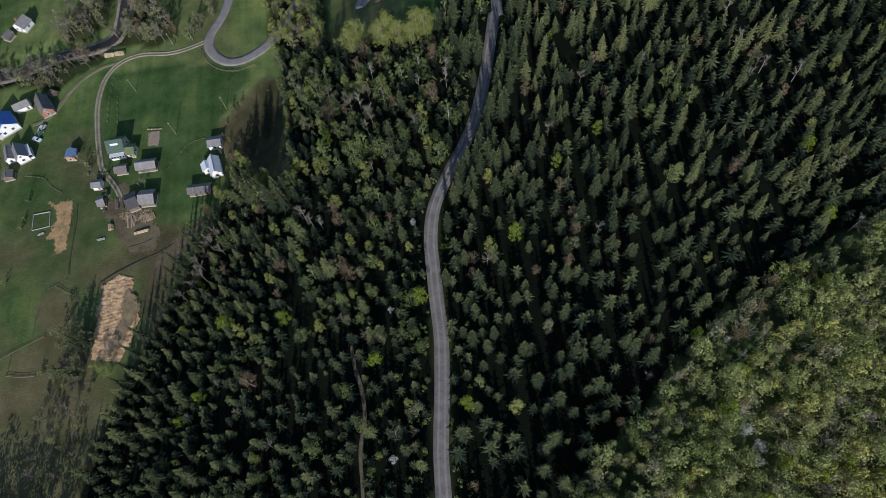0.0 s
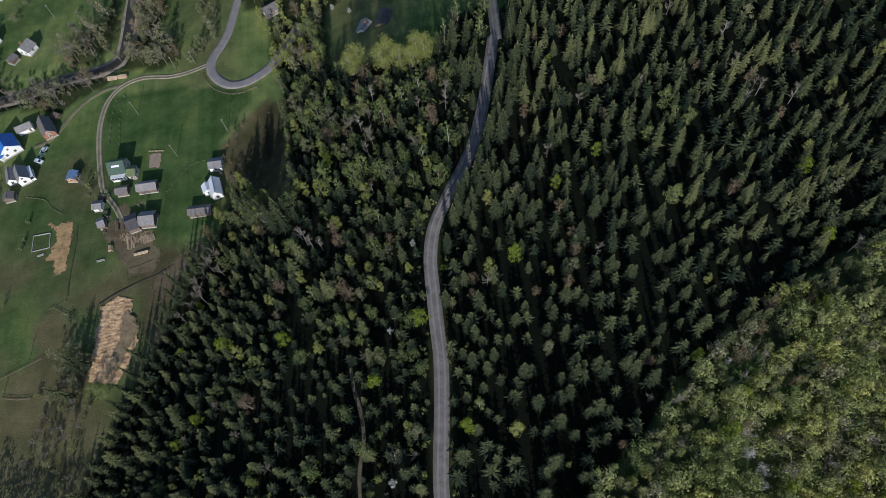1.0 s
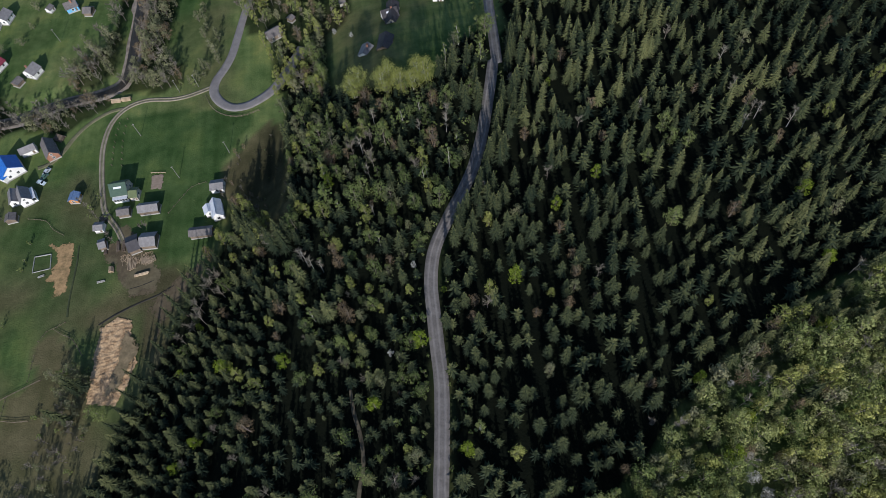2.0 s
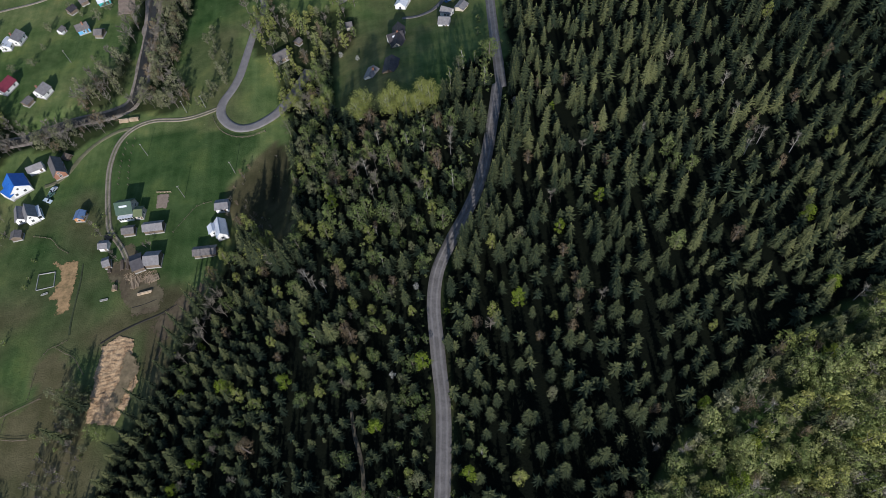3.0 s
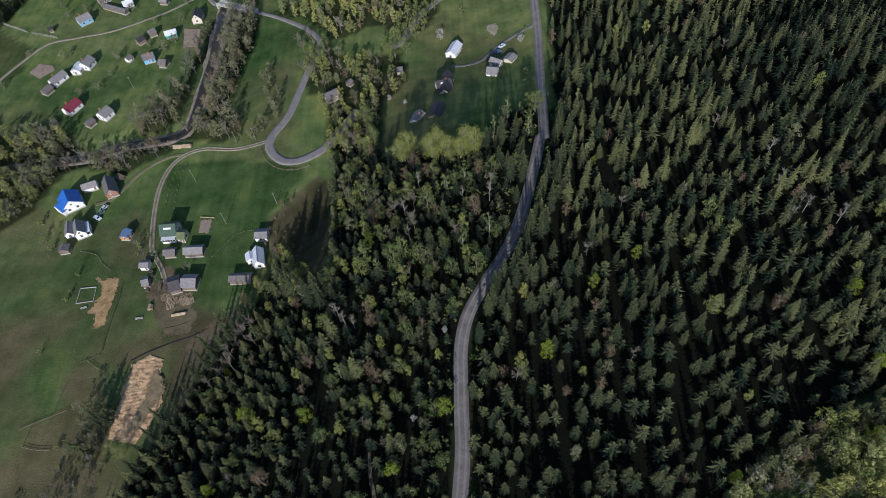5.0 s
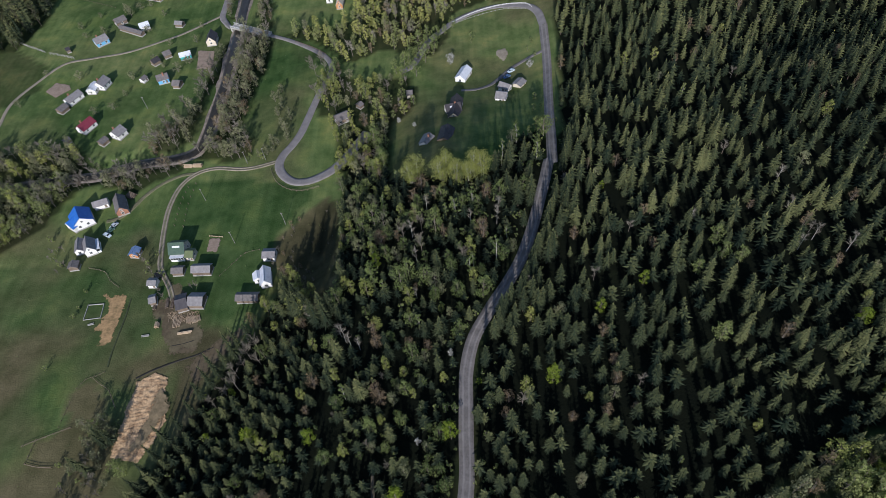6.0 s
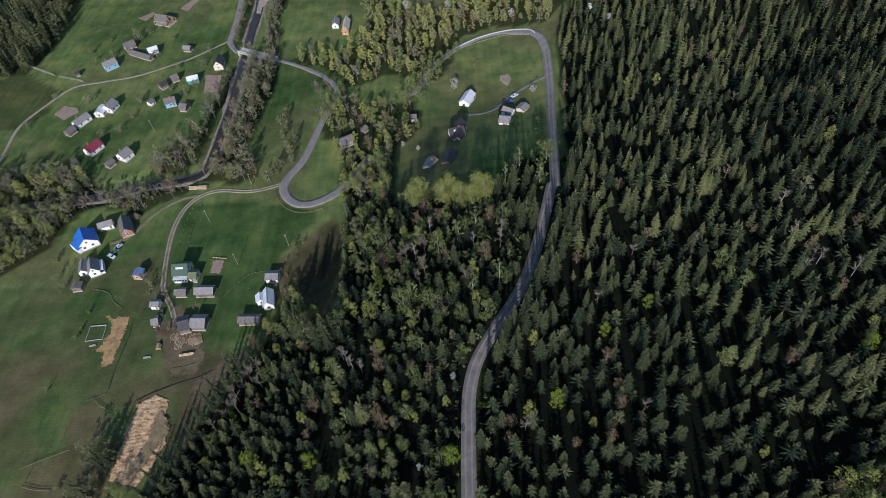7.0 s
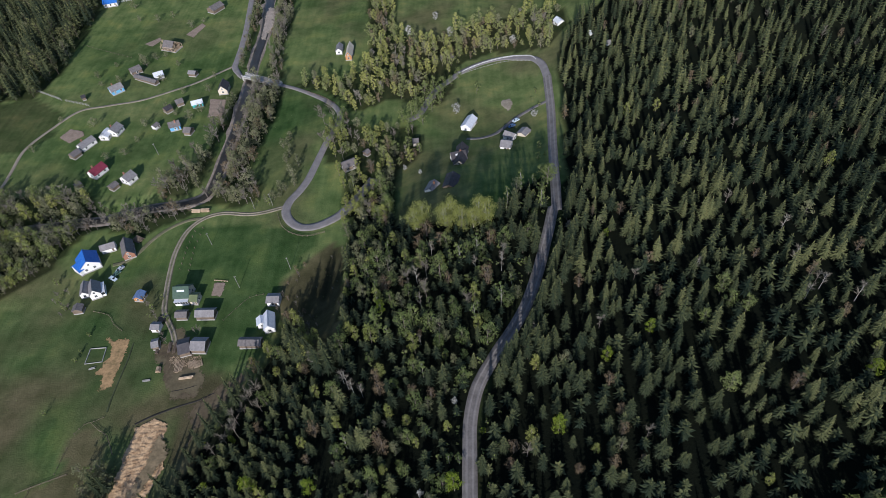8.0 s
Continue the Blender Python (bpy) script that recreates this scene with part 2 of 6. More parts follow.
def away_from(line, x, y):
    """Distance of points to a polyline."""
    best = np.full(np.shape(x), 1e9)
    for (ax, ay), (bx, by) in zip(line[:-1], line[1:]):
        dx, dy = bx - ax, by - ay
        t = np.clip(((x - ax) * dx + (y - ay) * dy) / (dx * dx + dy * dy + 1e-9), 0, 1)
        best = np.minimum(best, np.hypot(x - ax - t * dx, y - ay - t * dy))
    return best


def land(x, y):
    """Height of the bare ground: a valley floor, the wooded ridge with its bank, and the slopes around."""
    x, y = np.asarray(x, float), np.asarray(y, float)
    foot = -130 + 0.33 * y
    bank = ease(foot + 2, foot + 60, x)
    drop = ease(165, 285, y) * (1 - ease(25, 95, x))
    z = RIDGE_Z * bank * (1 - 0.92 * drop)
    z = z + 0.10 * np.maximum(0, x - 60) * ease(50, 130, x)
    z = z - 0.32 * np.maximum(0, 45 - y) * ease(35, 95, x) * ease(-160, -60, y)
    z = z + 0.12 * np.maximum(0, -x - 300) * ease(300, 380, -x) + 0.10 * np.maximum(0, y - 470) * ease(440, 560, y)
    z = z - 18 * ease(208, 258, y - 0.12 * (x - 160)) * (1 - ease(262, 335, y - 0.12 * (x - 160))) * ease(90, 150, x)
    z = z + 5 * np.exp(-((x + 70) / 13) ** 2 - ((y - 131) / 11) ** 2) - 4 * np.exp(-((x + 60) / 11) ** 2 - ((y - 162) / 18) ** 2)
    z = z + 0.5 * np.sin(x / 21 + 0.6 * np.sin(y / 37)) * np.sin(y / 27 + 1.0)
    return z - 2.4 * (1 - ease(4.0, 8.5, away_from(RIVER, x, y)))



# ---- mesh helpers ----
def mesh_of(name, verts, faces, mats, face_mat=None, tint=None, smooth=False):
    """A mesh from arrays: verts n x 3, faces as an array of triangles or a list of loops."""
    me = bpy.data.meshes.new(name)
    if isinstance(faces, np.ndarray):
        n, k = faces.shape
        me.vertices.add(len(verts))
        me.vertices.foreach_set("co", np.asarray(verts, np.float32).ravel())
        me.loops.add(n * k)
        me.loops.foreach_set("vertex_index", faces.astype(np.int32).ravel())
        me.polygons.add(n)
        me.polygons.foreach_set("loop_start", np.arange(0, n * k, k, dtype=np.int32))
        me.update(calc_edges=True)
    else:
        me.from_pydata([tuple(v) for v in verts], [], faces)
    for m in mats:
        me.materials.append(m)
    if face_mat is not None:
        me.polygons.foreach_set("material_index", np.asarray(face_mat, np.int32))
    if tint is not None:
        a = me.attributes.new("tint", "FLOAT", "FACE")
        a.data.foreach_set("value", np.asarray(tint, np.float32))
    me.polygons.foreach_set("use_smooth", np.full(len(me.polygons), smooth))
    me.update()
    return me


def part(name, bm, material, parent, label=""):
    """One bmesh as one mesh object under a thing or a part."""
    me = bpy.data.meshes.new(name)
    bm.to_mesh(me)
    bm.free()
    me.materials.append(material)
    ob = new(name, me)
    ob.parent = parent
    if label:
        tagged(ob, label)
    return ob


def box(bm, lo, hi, bevel=0.0):
    """Adds a box between two corners."""
    m = Matrix.LocRotScale([(a + b) / 2 for a, b in zip(lo, hi)], None, [abs(b - a) for a, b in zip(lo, hi)])
    got = bmesh.ops.create_cube(bm, size=1.0, matrix=m)
    if bevel:
        edges = {e for v in got["verts"] for e in v.link_edges}
        bmesh.ops.bevel(bm, geom=list(edges), offset=bevel, segments=1, affect="EDGES")
    return bm


def rod(bm, a, b, r0, r1, sides=6):
    """Adds a tapered round bar from a to b."""
    a, b = Vector(a), Vector(b)
    m = Matrix.Translation((a + b) / 2) @ (b - a).to_track_quat("Z", "Y").to_matrix().to_4x4()
    bmesh.ops.create_cone(bm, cap_ends=True, segments=sides, radius1=r0, radius2=r1, depth=(b - a).length, matrix=m)
    return bm


def smooth_line(pts, step=2.0):
    """A rounded line through points, resampled evenly."""
    p = np.array(pts, float)
    p = np.vstack([2 * p[0] - p[1], p, 2 * p[-1] - p[-2]])
    out = []
    for i in range(1, len(p) - 2):
        n = max(2, int(np.hypot(*(p[i + 1] - p[i])) / step))
        for t in np.arange(n) / n:
            a, b, c, d = p[i - 1], p[i], p[i + 1], p[i + 2]
            out.append(0.5 * (2 * b + (c - a) * t + (2 * a - 5 * b + 4 * c - d) * t * t + (3 * b - a - 3 * c + d) * t ** 3))
    out.append(p[-2])
    return np.array(out)


def inside(poly, x, y):
    """Whether points lie in a polygon."""
    x, y = np.asarray(x, float), np.asarray(y, float)
    hit = np.zeros(x.shape, bool)
    n = len(poly)
    for i in range(n):
        (ax, ay), (bx, by) = poly[i], poly[(i + 1) % n]
        cross = ((ay > y) != (by > y)) & (x < (bx - ax) * (y - ay) / (by - ay + 1e-12) + ax)
        hit ^= cross
    return hit


# ---- where things grow and lie ----
MAIN_ROAD = [(-13.0, -19.5), (-11.7, 1.0), (-10.2, 14.1), (-9.2, 25.6), (-6.8, 40.6), (-4.7, 56.9), (-4.3, 69.4), (-3.9, 80.8), (-3.3, 90.6), (-0.5, 101.6), (6.1, 113.6), (11.9, 122.4), (18.1, 133.7), (23.5, 147.8), (29.8, 168.2), (34.0, 183.3), (34.8, 181.0), (39.0, 219.1), (45.0, 272.1), (47.1, 306.4)]
UPPER_ROAD = [(47.1, 306.4), (45.6, 320.6), (40.2, 330.8), (28.1, 337.4), (14.5, 336.2), (-0.1, 328.6), (-9.7, 318.1), (-15.7, 311.4), (-20.8, 299.3), (-25.1, 288.1), (-31.2, 282.9)]
HAIRPIN_ROAD = [(-47.0, 236.0), (-50.5, 229.0), (-54.2, 222.3), (-57.5, 217.0), (-61.1, 211.8), (-66.7, 207.2), (-73.0, 204.2), (-79.7, 204.6), (-85.3, 209.6), (-88.1, 216.1), (-87.3, 223.0), (-83.7, 230.2), (-80.6, 238.5), (-78.5, 248.5), (-76.4, 259.7), (-74.3, 270.1), (-71.2, 281.3), (-69.7, 291.2), (-73.4, 301.0), (-80.6, 308.8), (-89.9, 316.2), (-99.3, 322.5), (-109.8, 327.9), (-120.9, 333.1), (-132.7, 340.4)]
WEST_ROAD = [(-132.7, 340.4), (-138.4, 344.0), (-143.7, 352.9), (-144.4, 364.1), (-145.1, 381.2), (-146.7, 402.2), (-149.2, 424.0), (-152.5, 450.0), (-158.0, 485.0)]
TRACK = [(-88.1, 219.3), (-91.2, 218.4), (-98.0, 216.2), (-106.1, 215.3), (-119.0, 217.2), (-128.0, 214.2), (-133.7, 206.4), (-135.6, 193.9), (-134.4, 178.6), (-132.0, 165.6), (-129.9, 157.9), (-124.0, 148.8), (-120.7, 141.8)]
SPUR = [(-127.6, 214.5), (-134.7, 214.0), (-143.3, 209.1), (-149.4, 202.2), (-153.6, 194.4), (-158.0, 189.1), (-163.2, 187.4)]
LANE = [(-248.4, 240.0), (-245.4, 247.3), (-246.4, 261.8), (-247.6, 280.1), (-240.3, 297.6), (-229.9, 314.0), (-214.0, 318.1), (-194.4, 322.0), (-176.2, 331.2), (-164.1, 338.6), (-149.2, 351.1), (-143.6, 355.6)]
DRIVE = [(0.3, 258.7), (7.3, 257.5), (14.7, 260.8), (19.5, 266.6), (27.9, 277.3), (37.5, 283.0), (43.8, 284.1)]
WOOD_PATH = [(-32.4, 1.4), (-31.4, 17.3), (-31.0, 29.0), (-29.0, 37.8), (-29.2, 45.9), (-30.6, 52.7), (-31.1, 59.6)]
PINES_EAST = [(54.9, 320.0), (50.3, 267.4), (43.6, 211.6), (37.1, 177.0), (29.5, 156.0), (20.5, 137.9), (7.9, 114.4), (1.8, 98.4), (-0.5, 83.5), (-0.5, 63.3), (-2.2, 48.0), (-4.9, 30.9), (-7.0, 13.6), (-9.7, -6.9), (16.3, -10.5), (23.0, 12.0), (41.1, 23.7), (60.2, 39.6), (80.5, 52.8), (105.0, 63.5), (135.5, 72.9), (191.5, 90.6), (420.0, 330.0), (420.0, 640.0), (240.0, 640.0), (132.4, 376.1), (75.6, 350.6), (61.2, 338.9)]
BROADLEAF_EAST = [(23.0, 12.0), (41.1, 23.7), (60.2, 39.6), (80.5, 52.8), (105.0, 63.5), (135.5, 72.9), (191.5, 90.6), (260.0, 60.0), (200.0, -60.0), (20.0, -70.0), (16.3, -10.5)]
WOOD_WEST = [(-124.9, 20.4), (-125.0, 33.1), (-118.5, 53.6), (-110.0, 73.0), (-100.0, 94.0), (-94.0, 108.0), (-88.5, 117.0), (-81.5, 126.0), (-78.0, 137.0), (-76.1, 147.4), (-67.8, 136.3), (-57.2, 122.0), (-50.0, 125.7), (-53.4, 168.1), (-55.9, 192.3), (-57.6, 216.9), (-59.6, 215.5), (-53.4, 239.6), (-38.5, 232.3), (-32.0, 187.4), (-9.7, 176.9), (10.9, 180.1), (21.9, 200.5), (35.6, 208.6), (31.0, 170.8), (23.9, 150.8), (12.3, 128.4), (0.5, 107.6), (-3.6, 90.7), (-5.0, 75.2), (-6.5, 57.2), (-10.8, 25.8), (-13.6, 3.9)]
EAST_BANK = [(-124.4, 332.1), (-108.8, 328.3), (-105.6, 304.9), (-108.3, 286.5), (-111.2, 271.6), (-111.5, 254.7), (-114.5, 243.4), (-124.8, 243.9), (-125.9, 258.8), (-125.0, 278.4), (-125.3, 298.4), (-125.1, 317.3)]
WEST_BANK = [(-136.5, 332.9), (-134.7, 329.0), (-134.9, 296.4), (-135.2, 271.1), (-135.5, 255.1), (-136.6, 239.9), (-143.7, 232.3), (-154.8, 230.8), (-156.4, 235.9), (-153.4, 243.4), (-143.8, 257.2), (-138.2, 281.4), (-137.7, 305.6)]
UPPER_EAST_BANK = [(-133.3, 453.2), (-119.4, 446.9), (-114.3, 399.3), (-114.6, 369.0), (-109.9, 334.6), (-116.8, 338.1), (-120.9, 354.6), (-124.2, 394.1)]
UPPER_WEST_BANK = [(-151.8, 450.9), (-143.7, 451.8), (-139.5, 412.0), (-138.9, 388.7), (-138.8, 363.8), (-137.8, 352.3), (-140.2, 355.2), (-141.1, 374.8), (-144.6, 411.2)]
SOUTH_BANK = [(-328.6, 232.7), (-261.1, 240.9), (-242.8, 240.8), (-222.8, 236.9), (-208.3, 238.1), (-197.2, 240.5), (-186.4, 229.4), (-175.0, 221.3), (-159.6, 222.4), (-140.5, 225.6), (-134.0, 221.0), (-136.6, 214.9), (-146.7, 211.3), (-155.0, 202.7), (-163.3, 207.0), (-172.5, 210.2), (-181.3, 210.8), (-186.2, 202.1), (-190.0, 188.8), (-196.2, 179.0), (-207.3, 170.0), (-218.2, 161.5), (-283.2, 150.0)]
LOG_BANK = [(-131.0, 224.5), (-112.0, 221.0), (-103.0, 226.0), (-104.0, 236.0), (-113.0, 245.0), (-126.0, 245.0)]
RIVER_WOODS = (LOG_BANK, EAST_BANK, WEST_BANK, UPPER_EAST_BANK, UPPER_WEST_BANK, SOUTH_BANK)
MIDDLE_WOOD = [(-75.3, 278.7), (-71.3, 293.5), (-61.6, 283.1), (-48.6, 276.4), (-37.9, 278.4), (-27.0, 276.1), (-21.6, 262.4), (-26.0, 243.3), (-35.6, 241.7), (-35.2, 210.8), (-35.0, 190.2), (-49.9, 201.3), (-58.6, 210.8), (-62.3, 225.8), (-60.8, 239.5), (-66.0, 250.6), (-71.0, 250.3), (-75.1, 257.2)]
NORTH_WOOD = [(-104.4, 326.6), (-94.9, 328.0), (-89.1, 335.9), (-74.5, 329.5), (-61.5, 339.0), (-59.3, 355.2), (-59.5, 383.6), (-66.4, 438.5), (-42.7, 433.6), (-42.9, 389.1), (-29.2, 369.2), (-9.0, 377.0), (13.5, 387.7), (32.1, 387.5), (48.4, 386.5), (62.0, 372.0), (66.0, 348.0), (50.1, 332.1), (41.7, 339.2), (18.5, 345.9), (-0.9, 337.3), (-4.4, 318.3), (-6.6, 306.8), (-16.3, 294.1), (-26.0, 300.0), (-42.4, 305.3), (-53.2, 297.4), (-63.6, 294.2), (-70.7, 306.4), (-83.4, 317.8)]
GULLY = [(-72.5, 174.2), (-69.1, 188.7), (-63.6, 195.6), (-55.5, 192.4), (-52.8, 160.0), (-49.0, 133.0), (-48.6, 116.7), (-48.9, 105.7), (-59.7, 120.9), (-58.6, 132.6), (-67.4, 153.3), (-73.9, 162.9)]
GULLY_SLOPE = [(-85.0, 161.5), (-79.9, 174.0), (-70.2, 185.8), (-63.7, 193.9), (-56.5, 187.9), (-51.9, 150.9), (-48.2, 121.6), (-58.5, 120.0), (-67.2, 131.4), (-78.5, 151.5)]
PINES_NORTHWEST = [(-397.8, 514.7), (-279.5, 503.6), (-264.6, 437.6), (-263.3, 397.0), (-260.0, 360.4), (-265.9, 331.8), (-307.8, 327.9), (-410.9, 364.9)]


def field(x, y, size, seed=0.0):
    """A soft random field, about 0 to 1."""
    return np.array([noise.noise(Vector((a / size + seed, b / size - seed, seed * 1.7))) for a, b in zip(np.ravel(x), np.ravel(y))]).reshape(np.shape(x)) * 0.6 + 0.5


def make_ground():
    near_x, near_y = np.arange(-420, 361, 3.0), np.arange(-90, 601, 3.0)
    far = np.array([30, 80, 160, 300, 550, 1000, 1800, 3000, 4600.0])
    xs = np.concatenate([near_x[0] - far[::-1], near_x, near_x[-1] + far])
    ys = np.concatenate([near_y[0] - far[::-1], near_y, near_y[-1] + far])
    gx, gy = np.meshgrid(xs, ys)
    gz = land(np.clip(gx, -900, 700), np.clip(gy, -500, 1100))
    v = np.stack([gx, gy, gz], -1).reshape(-1, 3)
    w, h = len(xs), len(ys)
    i = (np.arange(h - 1)[:, None] * w + np.arange(w - 1)[None]).ravel()
    f = np.stack([i, i + 1, i + 1 + w, i + w], -1)
    me = mesh_of("ground", v, f, [GROUND], smooth=True)
    x, y = v[:, 0], v[:, 1]
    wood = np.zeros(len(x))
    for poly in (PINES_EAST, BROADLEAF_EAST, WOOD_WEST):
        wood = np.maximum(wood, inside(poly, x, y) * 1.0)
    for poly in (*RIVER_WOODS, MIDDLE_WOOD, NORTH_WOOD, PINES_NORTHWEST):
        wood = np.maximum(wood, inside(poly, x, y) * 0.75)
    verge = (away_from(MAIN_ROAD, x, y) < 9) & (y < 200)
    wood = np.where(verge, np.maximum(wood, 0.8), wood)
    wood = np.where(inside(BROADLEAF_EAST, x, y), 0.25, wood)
    # litter share on the bank darkens ground that lies in tree shade
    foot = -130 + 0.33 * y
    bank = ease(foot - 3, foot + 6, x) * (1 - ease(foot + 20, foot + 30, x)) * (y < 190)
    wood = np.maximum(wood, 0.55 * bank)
    # gully and its slope: litter cover paints in the tall trees' shadow
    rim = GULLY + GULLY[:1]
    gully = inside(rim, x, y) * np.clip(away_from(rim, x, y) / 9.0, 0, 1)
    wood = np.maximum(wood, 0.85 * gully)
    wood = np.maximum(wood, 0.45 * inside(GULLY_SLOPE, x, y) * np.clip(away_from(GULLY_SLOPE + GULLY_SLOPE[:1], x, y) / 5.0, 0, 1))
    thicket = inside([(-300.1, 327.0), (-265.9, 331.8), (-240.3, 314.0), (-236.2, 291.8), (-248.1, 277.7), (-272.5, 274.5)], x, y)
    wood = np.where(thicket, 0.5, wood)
    patch = field(x / 1.0, y / 1.0, 38.0, 3.0)
    dry = np.clip((patch - 0.46) * 3.0 + (field(x, y, 9.0, 12.0) - 0.5) * 0.9, 0, 1) * 0.62 + 0.2 * ease(270, 350, y) * ease(-120, 0, x)
    south_west = (1 - ease(-100, -75, x)) * (1 - ease(110, 160, y + 0.15 * (x + 150))) * np.clip(0.55 + 1.8 * (field(x, y, 16.0, 21.0) - 0.5), 0, 1)
    dry = np.clip(np.maximum(dry, south_west), 0, 1)
    paddock = [(-142.7, 108.4), (-132.7, 99.2), (-133.0, 92.2), (-125.8, 86.5), (-125.4, 73.6), (-132.2, 67.7), (-151.4, 68.4), (-155.5, 76.5), (-155.7, 84.9), (-144.0, 89.1), (-149.8, 99.1)]
    dry = np.clip(dry * np.where(x > -95, np.where(y > 215, 0.9, 1.0), np.where(y > 195, 0.5, 1.0)), 0, 1)
    dry = np.where(inside(paddock, x, y), 0.95, dry)
    lush = np.clip((field(x, y, 60.0, 9.0) - 0.42) * 2.6, 0, 1)
    home = inside([(-135.3, 210.3), (-87.9, 206.0), (-68.1, 197.3), (-82.5, 174.4), (-81.4, 141.6), (-99.0, 127.7), (-120.0, 147.2), (-133.2, 175.2)], x, y)
    lush = np.where((x > -60) & (y > 215), 0.0, lush)
    lush = np.where((x < -128) & (y < 165) & ~inside(paddock, x, y), np.maximum(lush, 0.75), lush)
    lush = np.where(home, 0.9, lush)
    dry = np.where(home, dry * 0.15, dry)
    dry = np.where(inside(GULLY_SLOPE, x, y), 0.9, dry)
    cleared = [(-119.0, 121.0), (-112.0, 128.0), (-99.0, 130.0), (-87.0, 121.0), (-95.0, 105.0), (-107.0, 84.0), (-112.0, 92.0), (-113.0, 108.0)]
    bare = inside(cleared, x, y) * np.clip(away_from(cleared + cleared[:1], x, y) / 4.0, 0, 1)
    # brown soil, plus a litter share that paints in the forest-edge shade
    dry, wood = np.maximum(dry, 0.95 * bare), np.maximum(wood, 0.35 * bare)
    south = (1 - ease(-122, -108, x)) * (1 - ease(62, 84, y))
    dry = np.maximum(dry, 0.85 * south)
    a = me.attributes.new("cover", "FLOAT_COLOR", "POINT")
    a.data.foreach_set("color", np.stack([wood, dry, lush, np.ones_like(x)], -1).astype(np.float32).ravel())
    return tagged(new("ground", me), "green meadow turf turning to brown pasture and litter darkened for forest shade", "ground", kind="structure")


def strip(name, line, width, material, label, lift=0.14, kind="structure", category="road", wobble=0.0, ruts=0.0, end=None):
    """A way laid over the land: a cambered band with sides that go into the ground."""
    p = smooth_line(line)
    d = np.gradient(p, axis=0)
    d /= np.linalg.norm(d, axis=1)[:, None] + 1e-9
    nrm = np.stack([-d[:, 1], d[:, 0]], -1)
    rows, cross = [], np.array([-0.56, -0.5, -0.25, 0, 0.25, 0.5, 0.56])
    rise = np.array([-0.7, 0.0, 0.03 - ruts, 0.06, 0.03 - ruts, 0.0, -0.7])
    for j, (c, u) in enumerate(zip(cross, rise)):
        wv = np.linspace(width, end or width, len(p)) * (1 + wobble * np.array([noise.noise(Vector((i * 0.17, j * 3.1, width))) for i in range(len(p))]))
        q = p + nrm * (c * wv)[:, None]
        rows.append(np.column_stack([q, land(q[:, 0], q[:, 1]) + lift + u]))
    v = np.stack(rows, 1).reshape(-1, 3)
    n, k = len(p), len(cross)
    i = (np.arange(n - 1)[:, None] * k + np.arange(k - 1)[None]).ravel()
    f = np.stack([i, i + 1, i + 1 + k, i + k], -1)[:, ::-1]
    me = mesh_of(name, v, f, [material], smooth=True)
    return tagged(new(name, me), label, category, kind=kind)


def patch(name, outline, material, label, lift=0.12, rough=0.0, category="ground", ragged=0.0, cell=0.7, fade=1.2):
    """An area of other ground, following the land, with a ragged rim and, where rough, a lumpy top."""
    o = np.array(outline, float)
    lo, hi = o.min(0) - 2, o.max(0) + 2
    xs, ys = np.arange(lo[0], hi[0], cell), np.arange(lo[1], hi[1], cell)
    gx, gy = np.meshgrid(xs, ys)
    wx = np.array([[noise.noise(Vector((a * 0.3, b * 0.3, 2.0))) + 0.7 * noise.noise(Vector((a * 1.0, b * 1.0, 6.0))) for a in xs] for b in ys]) * ragged
    wy = np.array([[noise.noise(Vector((a * 0.3, b * 0.3, 12.0))) + 0.7 * noise.noise(Vector((a * 1.0, b * 1.0, 16.0))) for a in xs] for b in ys]) * ragged
    keep = inside([tuple(q) for q in o], gx + wx, gy + wy)
    z = land(gx, gy) + lift
    if rough:
        z = z + rough * np.array([[abs(noise.noise(Vector((a * 0.3, b * 1.0, 1.0)))) * 0.7 + abs(noise.noise(Vector((a * 0.9, b * 2.4, 5.0)))) * 0.8 for a in xs] for b in ys])
    z = np.where(keep, z, land(gx, gy) - 0.3)
    w = len(xs)
    v = np.stack([gx, gy, z], -1).reshape(-1, 3)
    flat = keep.ravel()
    i = (np.arange(len(ys) - 1)[:, None] * w + np.arange(w - 1)[None]).ravel()
    f = np.stack([i, i + 1, i + 1 + w, i + w], -1)
    f = f[flat[f].any(1)]
    used, back = np.unique(f, return_inverse=True)
    me = mesh_of(name, v[used], back.reshape(f.shape), [material], smooth=True)
    rim = np.where(keep, away_from(list(map(tuple, o)) + [tuple(o[0])], gx + wx, gy + wy), 0.0)
    at = me.attributes.new("fray", "FLOAT", "POINT")
    at.data.foreach_set("value", (0.22 + 0.6 * np.clip(rim / fade, 0, 1)).ravel()[used].astype(np.float32))
    return tagged(new(name, me), label, category, kind="structure")


make_ground()
strip("road", MAIN_ROAD, 4.3, GRAVEL, "grey gravel road with worn wheel tracks through spruce forest", end=4.2, wobble=0.07, ruts=0.03)
wheel_line = smooth_line(MAIN_ROAD, 4.0)
across = np.gradient(wheel_line, axis=0)
across = np.stack([-across[:, 1], across[:, 0]], -1) / (np.linalg.norm(across, axis=1)[:, None] + 1e-9)
for side in (-0.95, 0.85):
    strip("wheel_track", wheel_line + across * side, 0.75, ROLLED, "pale rolled wheel track of a gravel road", 0.165, wobble=0.45)
strip("road", UPPER_ROAD, 3.9, ASPHALT, "pale asphalt bend with a white guard rail", 0.2, wobble=0.02)
strip("road", HAIRPIN_ROAD, 5.0, ASPHALT, "pale grey asphalt road with a hairpin bend", 0.2, end=2.2, wobble=0.02)
